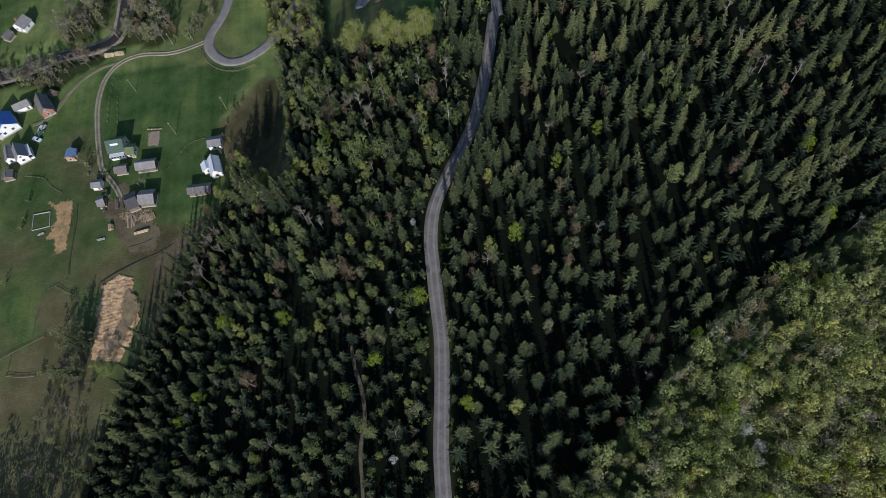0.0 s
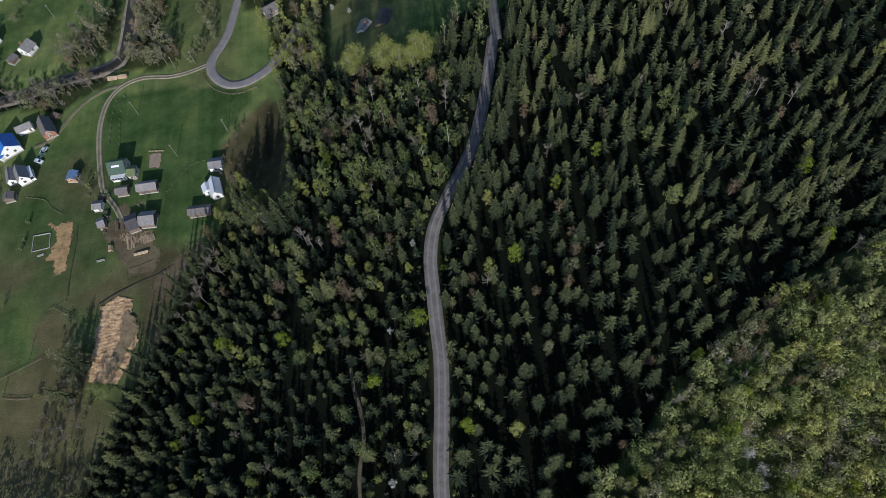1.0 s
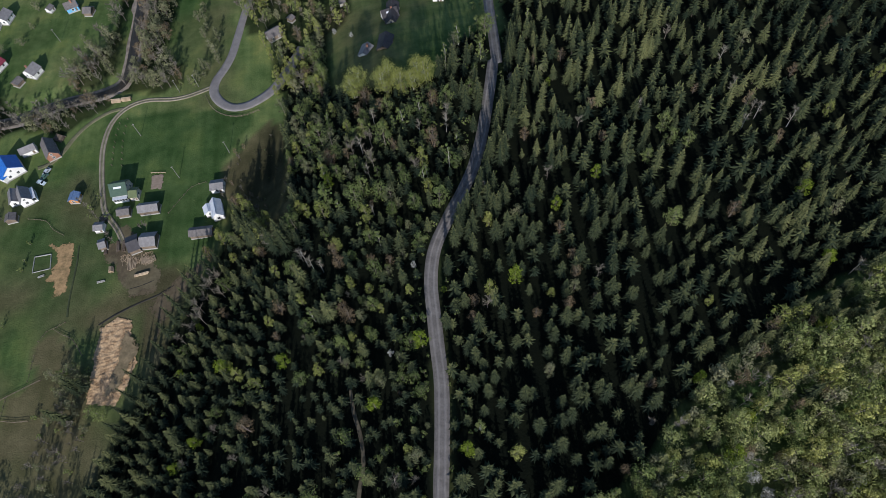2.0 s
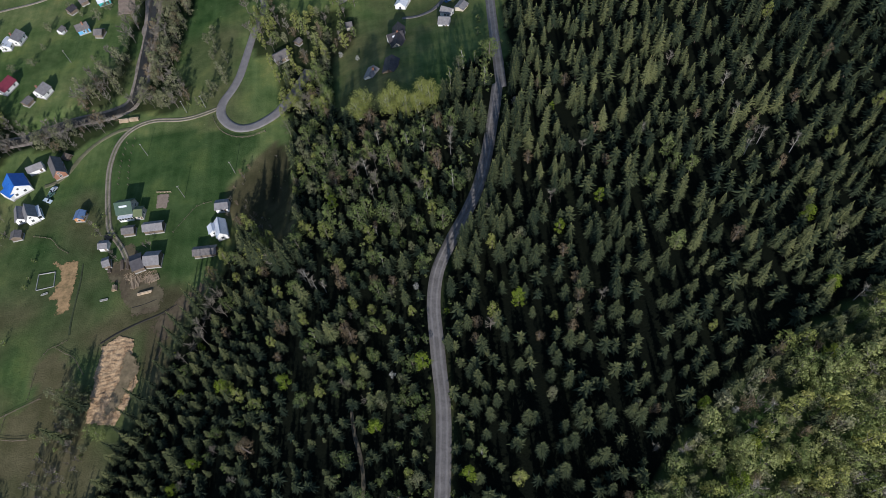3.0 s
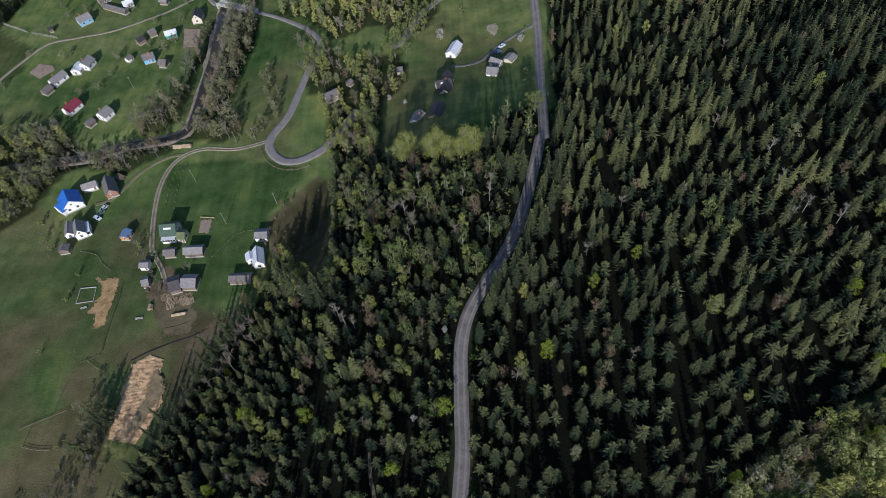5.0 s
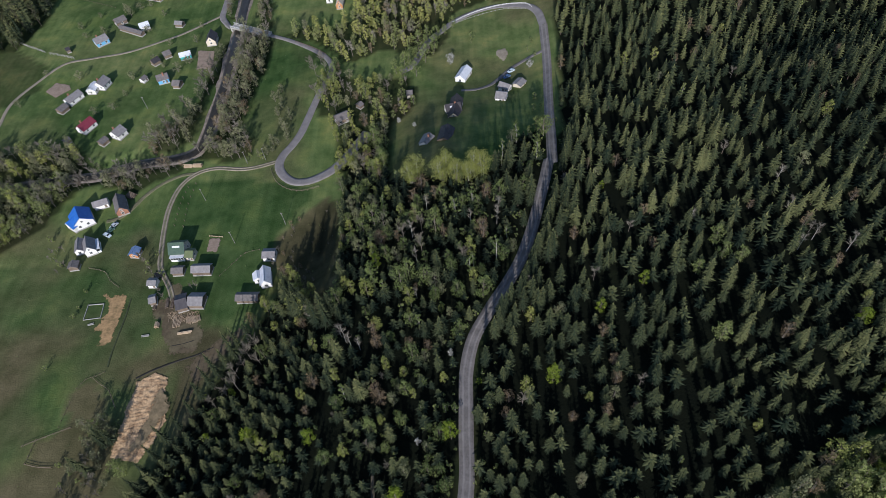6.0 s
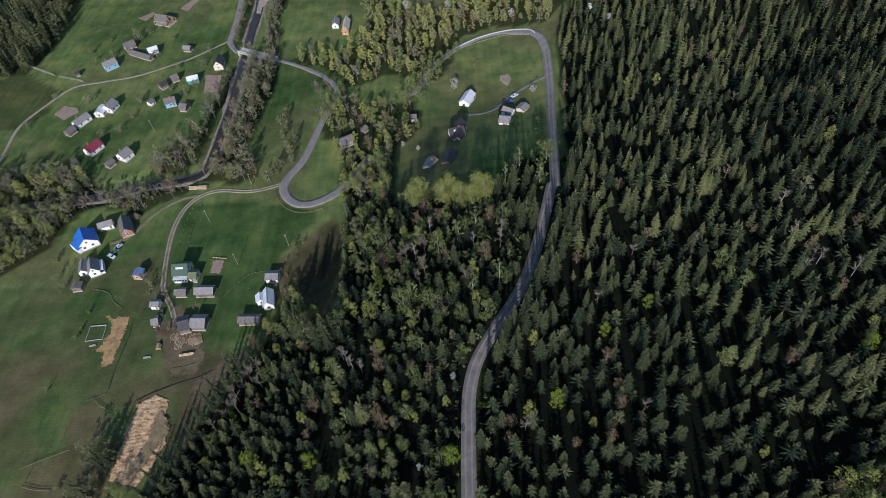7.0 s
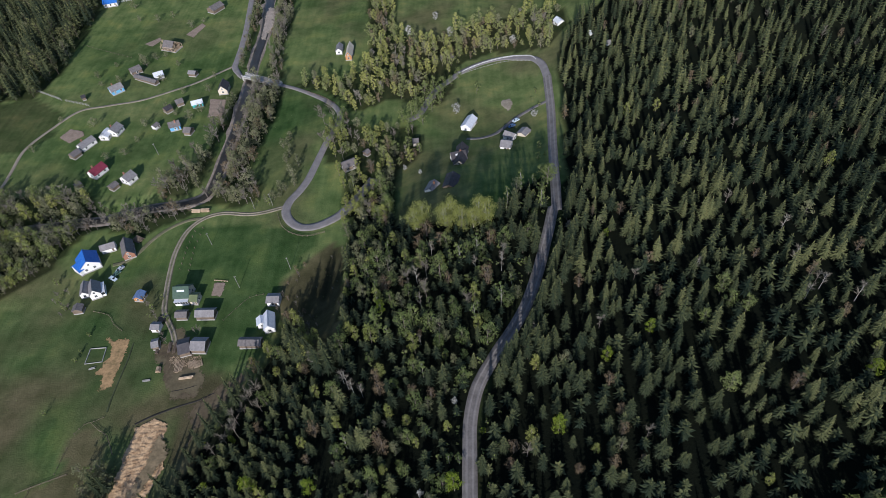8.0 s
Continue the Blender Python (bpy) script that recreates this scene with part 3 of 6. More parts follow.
strip("road", WEST_ROAD, 3.8, ASPHALT, "pale asphalt road beside the river", 0.16, wobble=0.06)
strip("track", TRACK, 2.5, BEATEN, "light brown dirt track between meadows", 0.10, wobble=0.25)
way_line = smooth_line(TRACK, 4.0)
away = np.gradient(way_line, axis=0)
away = np.stack([-away[:, 1], away[:, 0]], -1) / (np.linalg.norm(away, axis=1)[:, None] + 1e-9)
for side in (-0.72, 0.72):
    strip("wheel_track", way_line + away * side, 0.8, DIRT, "pale worn wheel track of a dirt lane", 0.17, wobble=0.35)
strip("track", SPUR, 2.0, BEATEN, "faint beaten grass track to the cottages", 0.1, wobble=0.3)
strip("track", LANE, 1.8, DIRT, "pale dirt lane through the village", 0.12, wobble=0.18, ruts=0.05)
strip("drive", DRIVE, 2.2, GRAVEL, "pale gravel drive to the houses", 0.12, wobble=0.15)
strip("path", WOOD_PATH, 1.0, TROD, "narrow trodden brown forest path", 0.12, wobble=0.5)
strip("riverbank", RIVER, 10.0, STONES, "grey stony river bed", 0.15, category="riverbank", wobble=0.35, end=6.0)
strip("water", RIVER, 6.2, WATER, "dark shallow river water", 0.55, category="water", wobble=0.25, end=2.4)
patch("gravel_bar", [(-137.5, 436.8), (-133.0, 434.5), (-130.4, 422.2), (-129.4, 407.5), (-131.2, 399.9), (-131.6, 389.4), (-134.0, 389.7), (-135.6, 396.8), (-136.0, 407.5), (-137.6, 424.3)], PEBBLES, "pale gravel bar in the river bed", 0.85, 0.3, category="riverbank", ragged=0.8)
patch("bare_strip", [(-125.6, 105.6), (-119.8, 110.1), (-113.4, 108.1), (-112.1, 96.3), (-109.2, 91.0), (-111.8, 83.0), (-115.4, 74.8), (-126.7, 77.6), (-126.4, 85.8), (-125.9, 96.4)], STRAW, "lumpy heap of pale straw and wood chips on a cleared strip", 0.12, 0.5, ragged=0.8, cell=0.35)
patch("bare_soil", [(-115.8, 105.1), (-109.9, 101.1), (-108.2, 94.6), (-110.2, 89.9), (-112.7, 84.6), (-115.1, 79.5), (-118.7, 76.4), (-122.3, 79.8), (-119.1, 86.2), (-118.2, 94.4), (-117.6, 101.5)], OLDSTRAW, "brown weedy soil over part of a straw heap", 0.62, 0.3, ragged=1.2, fade=3.5)
patch("bare_strip", [(-152.6, 148.8), (-149.7, 147.7), (-147.0, 146.1), (-143.5, 146.5), (-139.3, 145.7), (-139.0, 139.7), (-139.3, 131.9), (-139.3, 123.0), (-142.2, 121.4), (-145.4, 120.7), (-146.3, 127.2), (-150.1, 129.6), (-148.5, 133.3), (-147.0, 138.3), (-148.7, 142.5), (-151.7, 145.7)], CHIPS, "flat tan patch of scattered straw on the meadow", 0.06, 0.14, ragged=0.9, cell=0.35, fade=2.6)
for ring, what in (([(-232.2, 288.8), (-228.3, 297.3), (-219.2, 294.1), (-216.0, 289.4), (-223.0, 282.0)], "tilled brown vegetable bed beside a cottage"),
                   ([(-151.5, 318.8), (-140.3, 316.8), (-138.2, 299.0), (-147.8, 299.3)], "square tilled bed of pale brown soil"),
                   ([(-189.3, 400.6), (-181.3, 416.2), (-176.8, 411.3), (-182.1, 394.9)], "narrow tilled strip on the far meadow"),
                   ([(-215.6, 391.0), (-206.2, 399.9), (-203.4, 394.8), (-207.7, 386.0)], "bare tilled soil beside a house frame"),
                   ([(-112.9, 173.8), (-106.7, 173.0), (-107.0, 164.6), (-112.6, 165.7)], "fenced vegetable bed of brown soil"),
                   ([(-163.4, 200.0), (-160.3, 200.5), (-159.6, 198.3), (-162.1, 197.8)], "small dug bed beside a cottage")):
    patch("garden_bed", ring, SOIL, what, 0.12, 0.12, ragged=0.25)
# near-black brown for the narrow ditch strips
DITCH_SOIL = grainy("dark_ditch_soil", (0.012, 0.011, 0.008), (0.035, 0.030, 0.022), 0.9, 0.3, 0.7, 0.0, 0.1)
strip("ditch", [(-125.8, 107.5), (-120.4, 110.5), (-113.9, 113.3), (-108.8, 115.0), (-104.0, 116.5), (-99.0, 119.2)], 0.75, DITCH_SOIL, "dark ditch along a field edge", 0.06, category="ditch", wobble=0.6)
strip("ditch", [(-116.0, 120.5), (-111.3, 121.3), (-106.9, 122.7)], 0.45, DITCH_SOIL, "short dark furrow above a ditch", 0.06, category="ditch", wobble=0.6)
strip("ditch", [(-138.4, 143.7), (-137.9, 134.6), (-138.1, 126.0), (-138.3, 118.8), (-138.0, 112.7)], 0.6, FURROW, "overgrown furrow beside a straw patch", 0.05, category="ditch", wobble=0.8)
patch("bare_soil", [(-117.3, 118.6), (-111.7, 120.9), (-106.2, 121.9), (-103.7, 119.5), (-104.2, 117.0), (-111.3, 115.2), (-116.4, 115.6)], MUD, "dark churned soil below the sawmill", 0.06, 0.12, ragged=1.4, fade=3.5)
# real brown soil, taken darker for the shadow of the forest edge
patch("bare_soil", [(-105.0, 118.3), (-98.0, 124.0), (-91.5, 128.6), (-87.4, 129.7), (-84.7, 122.6), (-90.4, 117.4), (-95.3, 110.9), (-99.9, 103.6), (-103.4, 93.0), (-106.7, 94.0), (-106.5, 105.8), (-110.1, 111.7)], MUD, "brown churned soil along the forest edge, darkened for its shade", 0.06, 0.12, ragged=1.8, fade=5.0)
patch("sandy_spot", [(20.9, 294.5), (26.0, 295.4), (26.8, 289.9), (23.9, 284.0), (20.6, 289.1)], DIRT, "round bare sandy spot in the meadow", 0.12, 0.15, ragged=0.6)
patch("yard", [(-125.8, 152.2), (-118.9, 151.7), (-115.3, 145.7), (-106.9, 133.1), (-102.7, 124.9), (-103.6, 117.2), (-115.4, 116.1), (-120.9, 121.7), (-121.8, 129.9), (-128.7, 133.7), (-129.7, 141.5), (-124.1, 143.9)], EARTH, "trodden brown earth round the sawmill", 0.05, 0.1, ragged=1.5, fade=4.0)
patch("yard", [(-126.3, 153.1), (-120.1, 150.2), (-121.4, 144.4), (-116.6, 135.6), (-107.7, 133.5), (-106.6, 129.8), (-114.4, 128.2), (-117.8, 122.0), (-122.7, 124.8), (-124.4, 133.9), (-129.2, 137.3), (-129.3, 143.0), (-124.5, 144.2)], MUD, "muddy sawmill yard strewn with bark", 0.06, 0.12, ragged=1.5, fade=4.0)



# ---- houses ----
def gable_body(L, w, wall, roof):
    """Walls of a gabled house with their triangular ends, sunk a little into the ground."""
    bm = bmesh.new()
    a, b = L / 2, w / 2
    low = -1.2
    pts = [(-a, -b, low), (-a, b, low), (-a, b, wall), (-a, 0, wall + roof), (-a, -b, wall)]
    left = [bm.verts.new(p) for p in pts]
    right = [bm.verts.new((-p[0], p[1], p[2])) for p in pts]
    bm.faces.new(left)
    bm.faces.new(right[::-1])
    for i in range(5):
        j = (i + 1) % 5
        bm.faces.new((left[j], left[i], right[i], right[j]))
    bmesh.ops.recalc_face_normals(bm, faces=bm.faces)
    return bm


def roof_slab(L, w, wall, roof, side, over=0.45, thick=0.14):
    """One slope of a roof: a slab with eaves and verge."""
    bm = bmesh.new()
    a, b = L / 2 + over, w / 2 + over
    fall = roof / (w / 2)
    for z in (0.0, thick):
        for x in (-a, a):
            bm.verts.new((x, 0, wall + roof + 0.02 + z))
            bm.verts.new((x, side * b, wall + roof - fall * b + 0.02 + z))
    v = list(bm.verts)
    for q in ((0, 1, 3, 2), (4, 6, 7, 5), (0, 2, 6, 4), (1, 5, 7, 3), (0, 4, 5, 1), (2, 3, 7, 6)):
        bm.faces.new([v[i] for i in q])
    bmesh.ops.recalc_face_normals(bm, faces=bm.faces)
    return bm


def window(parent, x, y, z, facing, wide=1.0, high=1.2):
    """A window on a wall: frame with a pane and crossbar. facing: 'x' or 'y' with a sign."""
    axis, sgn = facing[1], 1 if facing[0] == "+" else -1

    def place(bm, u0, u1, z0, z1, d0, d1):
        if axis == "y":
            box(bm, (x + u0, y + sgn * d0, z + z0), (x + u1, y + sgn * d1, z + z1))
        else:
            box(bm, (x + sgn * d0, y + u0, z + z0), (x + sgn * d1, y + u1, z + z1))
    h, g = wide / 2, high / 2
    bm = bmesh.new()
    for u0, u1, z0, z1 in ((-h - 0.1, -h, -g, g), (h, h + 0.1, -g, g), (-h - 0.1, h + 0.1, g, g + 0.1), (-h - 0.1, h + 0.1, -g - 0.1, -g), (-0.03, 0.03, -g, g)):
        place(bm, u0, u1, z0, z1, -0.02, 0.07)
    win = part("window", bm, FRAMEWHITE, parent)
    bm = bmesh.new()
    place(bm, -h, h, -g, g, -0.02, 0.03)
    part("pane", bm, GLASS, win)
    return win


HOMES = []


def house(name, ends, w, wall, roof, wall_mat, roof_mat, label, category="house", chimney=False, windows=True, other=None, over=0.36, porch=None, skylight=False, veranda=0):
    """A gabled building with its ridge between two points of the plan."""
    (ax, ay), (bx, by) = ends
    L = max(2.0, math.hypot(bx - ax, by - ay) - 0.8)
    w, wall, roof = w * 0.77, wall * 0.9, roof * 0.84
    cx, cy = (ax + bx) / 2, (ay + by) / 2
    HOMES.append((cx, cy))
    top = new(name)
    z = float(min(land(cx + i, cy + j) for i in (-3, 0, 3) for j in (-3, 0, 3))) + 0.35
    top.matrix_world = pose(cx, cy, z, 0, 0, math.degrees(math.atan2(by - ay, bx - ax)))
    part("wall", gable_body(L, w, wall, roof), wall_mat, top)
    for side, mt in ((-1, roof_mat), (1, other or roof_mat)):
        part("roof", roof_slab(L, w, wall, roof, side, over), mt, top)
    bm = bmesh.new()
    box(bm, (-L / 2 - over, -0.14, wall + roof + 0.10), (L / 2 + over, 0.14, wall + roof + 0.24), 0.04)
    part("ridge_cap", bm, roof_mat, top)
    bm = bmesh.new()
    box(bm, (-L / 2 - 0.12, -w / 2 - 0.12, -1.3), (L / 2 + 0.12, w / 2 + 0.12, 0.25))
    part("plinth", bm, CONCRETE, top)
    if windows:
        n = max(1, int(L // 3.2))
        for i in range(n):
            u = -L / 2 + L * (i + 0.5) / n
            window(top, u, -w / 2, wall * 0.55, "-y")
            window(top, u, w / 2, wall * 0.55, "+y")
        for s, fc in ((-1, "-x"), (1, "+x")):
            for u in ((-w / 5, w / 5) if w > 6 else (0,)):
                window(top, s * L / 2, u, wall * 0.55, fc)
            if roof > 2.4:
                window(top, s * L / 2, 0, wall + roof * 0.3, fc, 0.8, 0.9)
    bm = bmesh.new()
    du = L / 2 - min(1.2, L * 0.25)
    box(bm, (du - 0.45, -w / 2 - 0.06, 0.0), (du + 0.45, -w / 2 + 0.02, min(2.0, wall - 0.1)), 0.02)
    part("door", bm, WOODWALL, top)
    if chimney:
        bm = bmesh.new()
        box(bm, (L * 0.15 - 0.35, -0.95, wall + roof * 0.4), (L * 0.15 + 0.35, -0.25, wall + roof + 0.9), 0.04)
        box(bm, (L * 0.15 - 0.45, -1.05, wall + roof + 0.9), (L * 0.15 + 0.45, -0.15, wall + roof + 1.05))
        part("chimney", bm, BRICK, top)
    if porch:
        bm = bmesh.new()
        s = porch
        box(bm, (-L * 0.4, s * w / 2, 2.2), (L * 0.4, s * (w / 2 + 1.9), 2.32))
        part("porch_roof", bm, roof_mat, top)
        for u in (-L * 0.38, 0, L * 0.38):
            bm = rod(bmesh.new(), (u, s * (w / 2 + 1.75), -0.6), (u, s * (w / 2 + 1.75), 2.2), 0.08, 0.08)
            part("post", bm, FRAMEWHITE, top)
    if skylight:
        fall = math.atan2(roof, w / 2)
        bm = bmesh.new()
        box(bm, (-1.6, -0.4, 0.0), (1.6, 0.4, 0.12), 0.02)
        bm.transform(Matrix.Translation((0, -w * 0.2, wall + roof * 0.6 + 0.2)) @ Matrix.Rotation(fall, 4, "X"))
        part("skylight", bm, ZINC, top)
    if veranda:
        s, d = veranda, 1.5
        bm = bmesh.new()
        box(bm, (-L * 0.46, s * w / 2, -1.0), (L * 0.46, s * (w / 2 + d), 0.75))
        ver = part("veranda", bm, FRAMEWHITE, top)
        bm = bmesh.new()
        box(bm, (-L * 0.46 - 0.15, s * (w / 2 - 0.1), 2.25), (L * 0.46 + 0.15, s * (w / 2 + d + 0.2), 2.36))
        part("veranda_roof", bm, ZINC, ver)
        bm = bmesh.new()
        box(bm, (-L * 0.45, s * w / 2, 0.75), (L * 0.45, s * (w / 2 + d - 0.06), 2.25))
        part("glazing", bm, GLASS, ver)
        n = max(3, int(L / 1.1))
        for i in range(n + 1):
            u = -L * 0.45 + 0.9 * L * i / n
            part("mullion", box(bmesh.new(), (u - 0.07, s * (w / 2 + d - 0.1), 0.75), (u + 0.07, s * (w / 2 + d), 2.25)), FRAMEWHITE, ver)
    return tagged(top, label, category)


house("cottage", [(-196.6, 293.0), (-198.5, 285.7)], 8, 3.0, 2.6, PLASTER, SLATE, "white cottage with a grey fibre-cement roof and long annex", chimney=True)
house("annex", [(-201.5, 289.6), (-202.0, 282.3)], 6.5, 2.6, 1.6, PLASTER, ZINC, "white annex with a bright sheet roof beside a cottage", "annex")
house("cottage", [(-207.9, 282.9), (-212.9, 274.4)], 6.5, 2.6, 2.0, PLASTER, SLATE, "long white cottage with a grey roof beside a tilled bed", chimney=True)
house("shed", [(-212.4, 272.7), (-215.1, 267.7)], 6, 2.2, 1.6, WOODWALL, OLDSLATE, "grey shed with a weathered roof among clutter", "shed", windows=False)
house("cottage", [(-192.2, 257.6), (-196.4, 249.5)], 7.5, 2.8, 2.6, PLASTER, MAROON, "white cottage with a maroon sheet roof", chimney=True)
house("shed", [(-200.3, 245.1), (-202.5, 242.2)], 4, 2.0, 1.0, WOODWALL, OLDSLATE, "small weathered shed behind the maroon-roofed cottage", "shed", windows=False)
house("cottage", [(-173.3, 248.8), (-176.3, 243.0)], 8, 2.9, 2.6, PLASTER, SLATE, "white cottage with a grey roof on the meadow", chimney=True)
house("shed", [(-180.1, 242.8), (-182.5, 238.7)], 5, 2.2, 1.2, WOODWALL, OLDSLATE, "grey wooden shed below the white cottage", "shed", windows=False)
house("cottage", [(-210.0, 336.0), (-216.1, 330.5)], 8, 2.8, 2.4, SKYBLUE, SLATE, "sky-blue cottage with a grey roof", chimney=True)
house("cottage", [(-205.2, 356.4), (-210.5, 351.6)], 7, 2.6, 2.0, WOODWALL, OLDSLATE, "brown farm cottage with a weathered grey roof")
house("shed", [(-205.9, 347.7), (-189.0, 338.5)], 4, 2.0, 1.0, WOODWALL, OLDSLATE, "row of brown wooden sheds beside the farm cottage", "shed", windows=False)
house("cottage", [(-187.8, 348.3), (-193.4, 345.5)], 6, 2.5, 1.8, PLASTER, ZINC, "small cottage with a bright metal roof")
house("shed", [(-171.6, 347.8), (-166.2, 346.5)], 4.5, 2.2, 1.2, WOODWALL, SLATE, "lone grey shed beside the village lane", "shed", windows=False)
house("cottage", [(-143.4, 321.5), (-144.1, 330.3)], 7, 3.2, 3.4, CREAM, DARKROOF, "cream cottage with a steep dark roof and balcony", porch=None)
house("cottage", [(-159.5, 310.5), (-153.0, 312.7)], 5, 2.6, 1.6, TEAL, ZINC, "small teal cottage with a bright roof among trees")
house("shed", [(-169.9, 313.1), (-165.9, 315.6)], 5.5, 2.4, 1.6, WOODWALL, OLDSLATE, "old wooden shed with a pale brown roof", "shed", windows=False)
house("shed", [(-174.5, 305.9), (-171.3, 309.6)], 5.5, 2.4, 1.6, WOODWALL, DARKROOF, "dark wooden barn in the shade of trees", "shed", windows=False)
house("cottage", [(-166.5, 289.0), (-160.4, 291.2)], 7, 2.8, 2.2, SKYBLUE, OLDSLATE, "pale blue cottage with a weathered grey roof", chimney=True)
house("shed", [(-156.5, 285.3), (-151.8, 284.3)], 6, 2.3, 1.7, WOODWALL, OLDSLATE, "brown shed beside the pale blue cottage", "shed", windows=False)
house("shed", [(-176.0, 289.6), (-174.2, 293.2)], 4, 2.0, 1.2, PLASTER, OLDSLATE, "tiny grey outbuilding in an orchard", "shed", windows=False)
house("shed", [(-232.4, 325.9), (-230.2, 327.4)], 4, 2.0, 1.0, WOODWALL, DARKROOF, "small dark hut in the meadow", "shed", windows=False)
house("cottage", [(-266.5, 454.6), (-256.2, 457.1)], 9, 3.0, 2.4, PLASTER, BLUEROOF, "white house with a blue roof behind a fence")
house("barn", [(-178.3, 429.0), (-172.2, 438.2)], 9, 2.8, 2.4, WOODWALL, OLDSLATE, "dark weathered barn beside the river road", "barn", windows=False)
house("cottage", [(-171.1, 183.9), (-176.0, 191.7)], 11.5, 3.4, 4.0, PLASTER, BLUEROOF, "white house with a vivid blue sheet roof", chimney=False)
house("wing", [(-174.0, 187.7), (-177.4, 182.6)], 7.5, 3.2, 2.8, PLASTER, BLUEROOF, "wing of the white house under the same blue sheet roof", "annex")
house("cottage", [(-162.5, 167.6), (-165.6, 174.4)], 5.8, 3.2, 3.2, PLASTER, SLATE, "white house with a grey roof and glazed veranda", chimney=False, veranda=-1)
house("annex", [(-167.9, 168.2), (-170.0, 175.3)], 4.5, 2.6, 1.8, PLASTER, SLATE, "low grey-roofed annex beside the veranda house", "annex")
house("shed", [(-167.8, 159.5), (-168.2, 163.4)], 5, 2.3, 1.2, WOODWALL, OLDSLATE, "weathered shed behind the veranda house", "shed", windows=False)
house("shed", [(-171.3, 196.1), (-164.8, 198.5)], 5, 2.5, 1.6, PLASTER, SLATE, "long shed with a grey roof below the river trees", "shed", windows=False)
house("cottage", [(-155.7, 190.4), (-160.3, 199.9)], 6.5, 2.8, 3.0, BRICK, OLDSLATE, "brick cottage with a steep old roof")
house("hut", [(-143.3, 164.6), (-142.7, 169.2)], 5, 2.3, 1.3, ORANGE, DUSTBLUE, "small orange wooden hut with a faded blue roof", "hut")
house("house", [(-126.8, 166.7), (-119.7, 166.7)], 9.5, 3.4, 3.6, CREAM, GREENROOF, "cream house with a green sheet roof, skylight and glazed veranda", chimney=False, skylight=True, veranda=-1)
house("annex", [(-119.6, 163.9), (-115.8, 163.6)], 6, 2.6, 1.4, CREAM, OLIVEROOF, "low annex with an olive sheet roof", "annex")
house("shed", [(-123.7, 155.5), (-118.4, 155.4)], 4.6, 2.3, 1.2, WOODWALL, OLDSLATE, "weathered shed with a grey roof in a farmyard", "shed", windows=False)
house("barn", [(-115.0, 155.3), (-106.6, 155.0)], 5.4, 2.6, 1.6, WOODWALL, SLATE, "long low barn with a grey-brown roof", "barn", windows=False)
house("shed", [(-132.4, 150.1), (-128.3, 149.8)], 4.5, 2.2, 0.9, PLASTER, SLATE, "small pale shed beside the dirt track", "shed", windows=False)
house("shed", [(-129.4, 141.0), (-126.4, 141.7)], 5, 2.2, 1.0, WOODWALL, SLATE, "small grey shed in the sawmill yard", "shed", windows=False)
house("barn", [(-112.5, 139.8), (-106.1, 139.4)], 7.5, 2.8, 1.8, WOODWALL, SLATE, "sawmill barn with a grey roof", "barn", windows=False)
house("barn", [(-117.7, 138.4), (-113.1, 139.7)], 9, 2.6, 1.6, WOODWALL, TARROOF, "older sawmill wing with a dark grey roof", "barn", windows=False)
house("annex", [(-86.3, 160.9), (-80.6, 160.7)], 6, 2.6, 1.2, PLASTER, SLATE, "flat grey-roofed outbuilding beside a bright house", "annex")
house("house", [(-83.9, 152.8), (-82.2, 144.5)], 5.4, 3.0, 2.6, PLASTER, ZINC, "white house with a bright bluish metal roof", chimney=False)
house("annex", [(-86.9, 151.4), (-85.7, 147.3)], 4.6, 2.6, 1.4, PLASTER, ZINC, "low white annex of the bright-roofed house", "annex")
house("barn", [(-93.6, 139.9), (-84.2, 139.4)], 4.8, 2.4, 1.2, WOODWALL, OLDSLATE, "long weathered shed at the forest edge", "shed", windows=False)
house("chapel", [(-70.4, 350.8), (-70.3, 364.5)], 5, 3.0, 3.4, ORANGE, CREAM, "small tan wooden chapel in a meadow", "chapel")
house("hut", [(-77.3, 358.4), (-77.4, 366.8)], 5, 2.6, 2.0, PLASTER, SLATE, "small grey-roofed hut beside the chapel", "hut")
house("house", [(-0.1, 267.5), (4.1, 276.8)], 7, 3.0, 2.2, PLASTER, ZINC, "white house with a white metal roof")
house("house", [(-8.0, 235.6), (-0.4, 237.3)], 8, 3.2, 3.0, CREAM, DARKROOF, "large cream house with a dark brown roof", chimney=True, skylight=True)
house("wing", [(-1.9, 243.2), (-4.0, 228.5)], 7, 3.2, 3.2, CREAM, DARKROOF, "gabled wing of the dark-roofed house", "annex")
house("house", [(19.6, 256.7), (24.7, 253.2)], 5.4, 3.0, 1.8, PLASTER, SLATE, "narrow grey-roofed house at the end of a gravel drive")
house("house", [(16.9, 245.9), (22.5, 244.3)], 7.4, 2.8, 2.0, PLASTER, SLATE, "front part of the grey-roofed house by the drive")
house("shed", [(27.8, 255.9), (31.4, 260.6)], 6, 2.6, 1.0, CREAM, SLATE, "flat grey garage beside the drive", "garage", windows=False)
house("cottage", [(-63.5, 244.3), (-56.9, 248.0)], 7, 2.8, 2.0, WOODWALL, OLDSLATE, "dark grey cottage hidden among bare trees")
house("shed", [(-52.8, 254.1), (-50.7, 256.6)], 4, 2.0, 1.0, WOODWALL, OLDSLATE, "small grey shed among bare trees", "shed", windows=False)
house("shed", [(-28.0, 260.7), (-24.4, 260.9)], 5, 2.4, 1.4, CREAM, OLDSLATE, "pale shed hidden behind birches", "shed", windows=False)
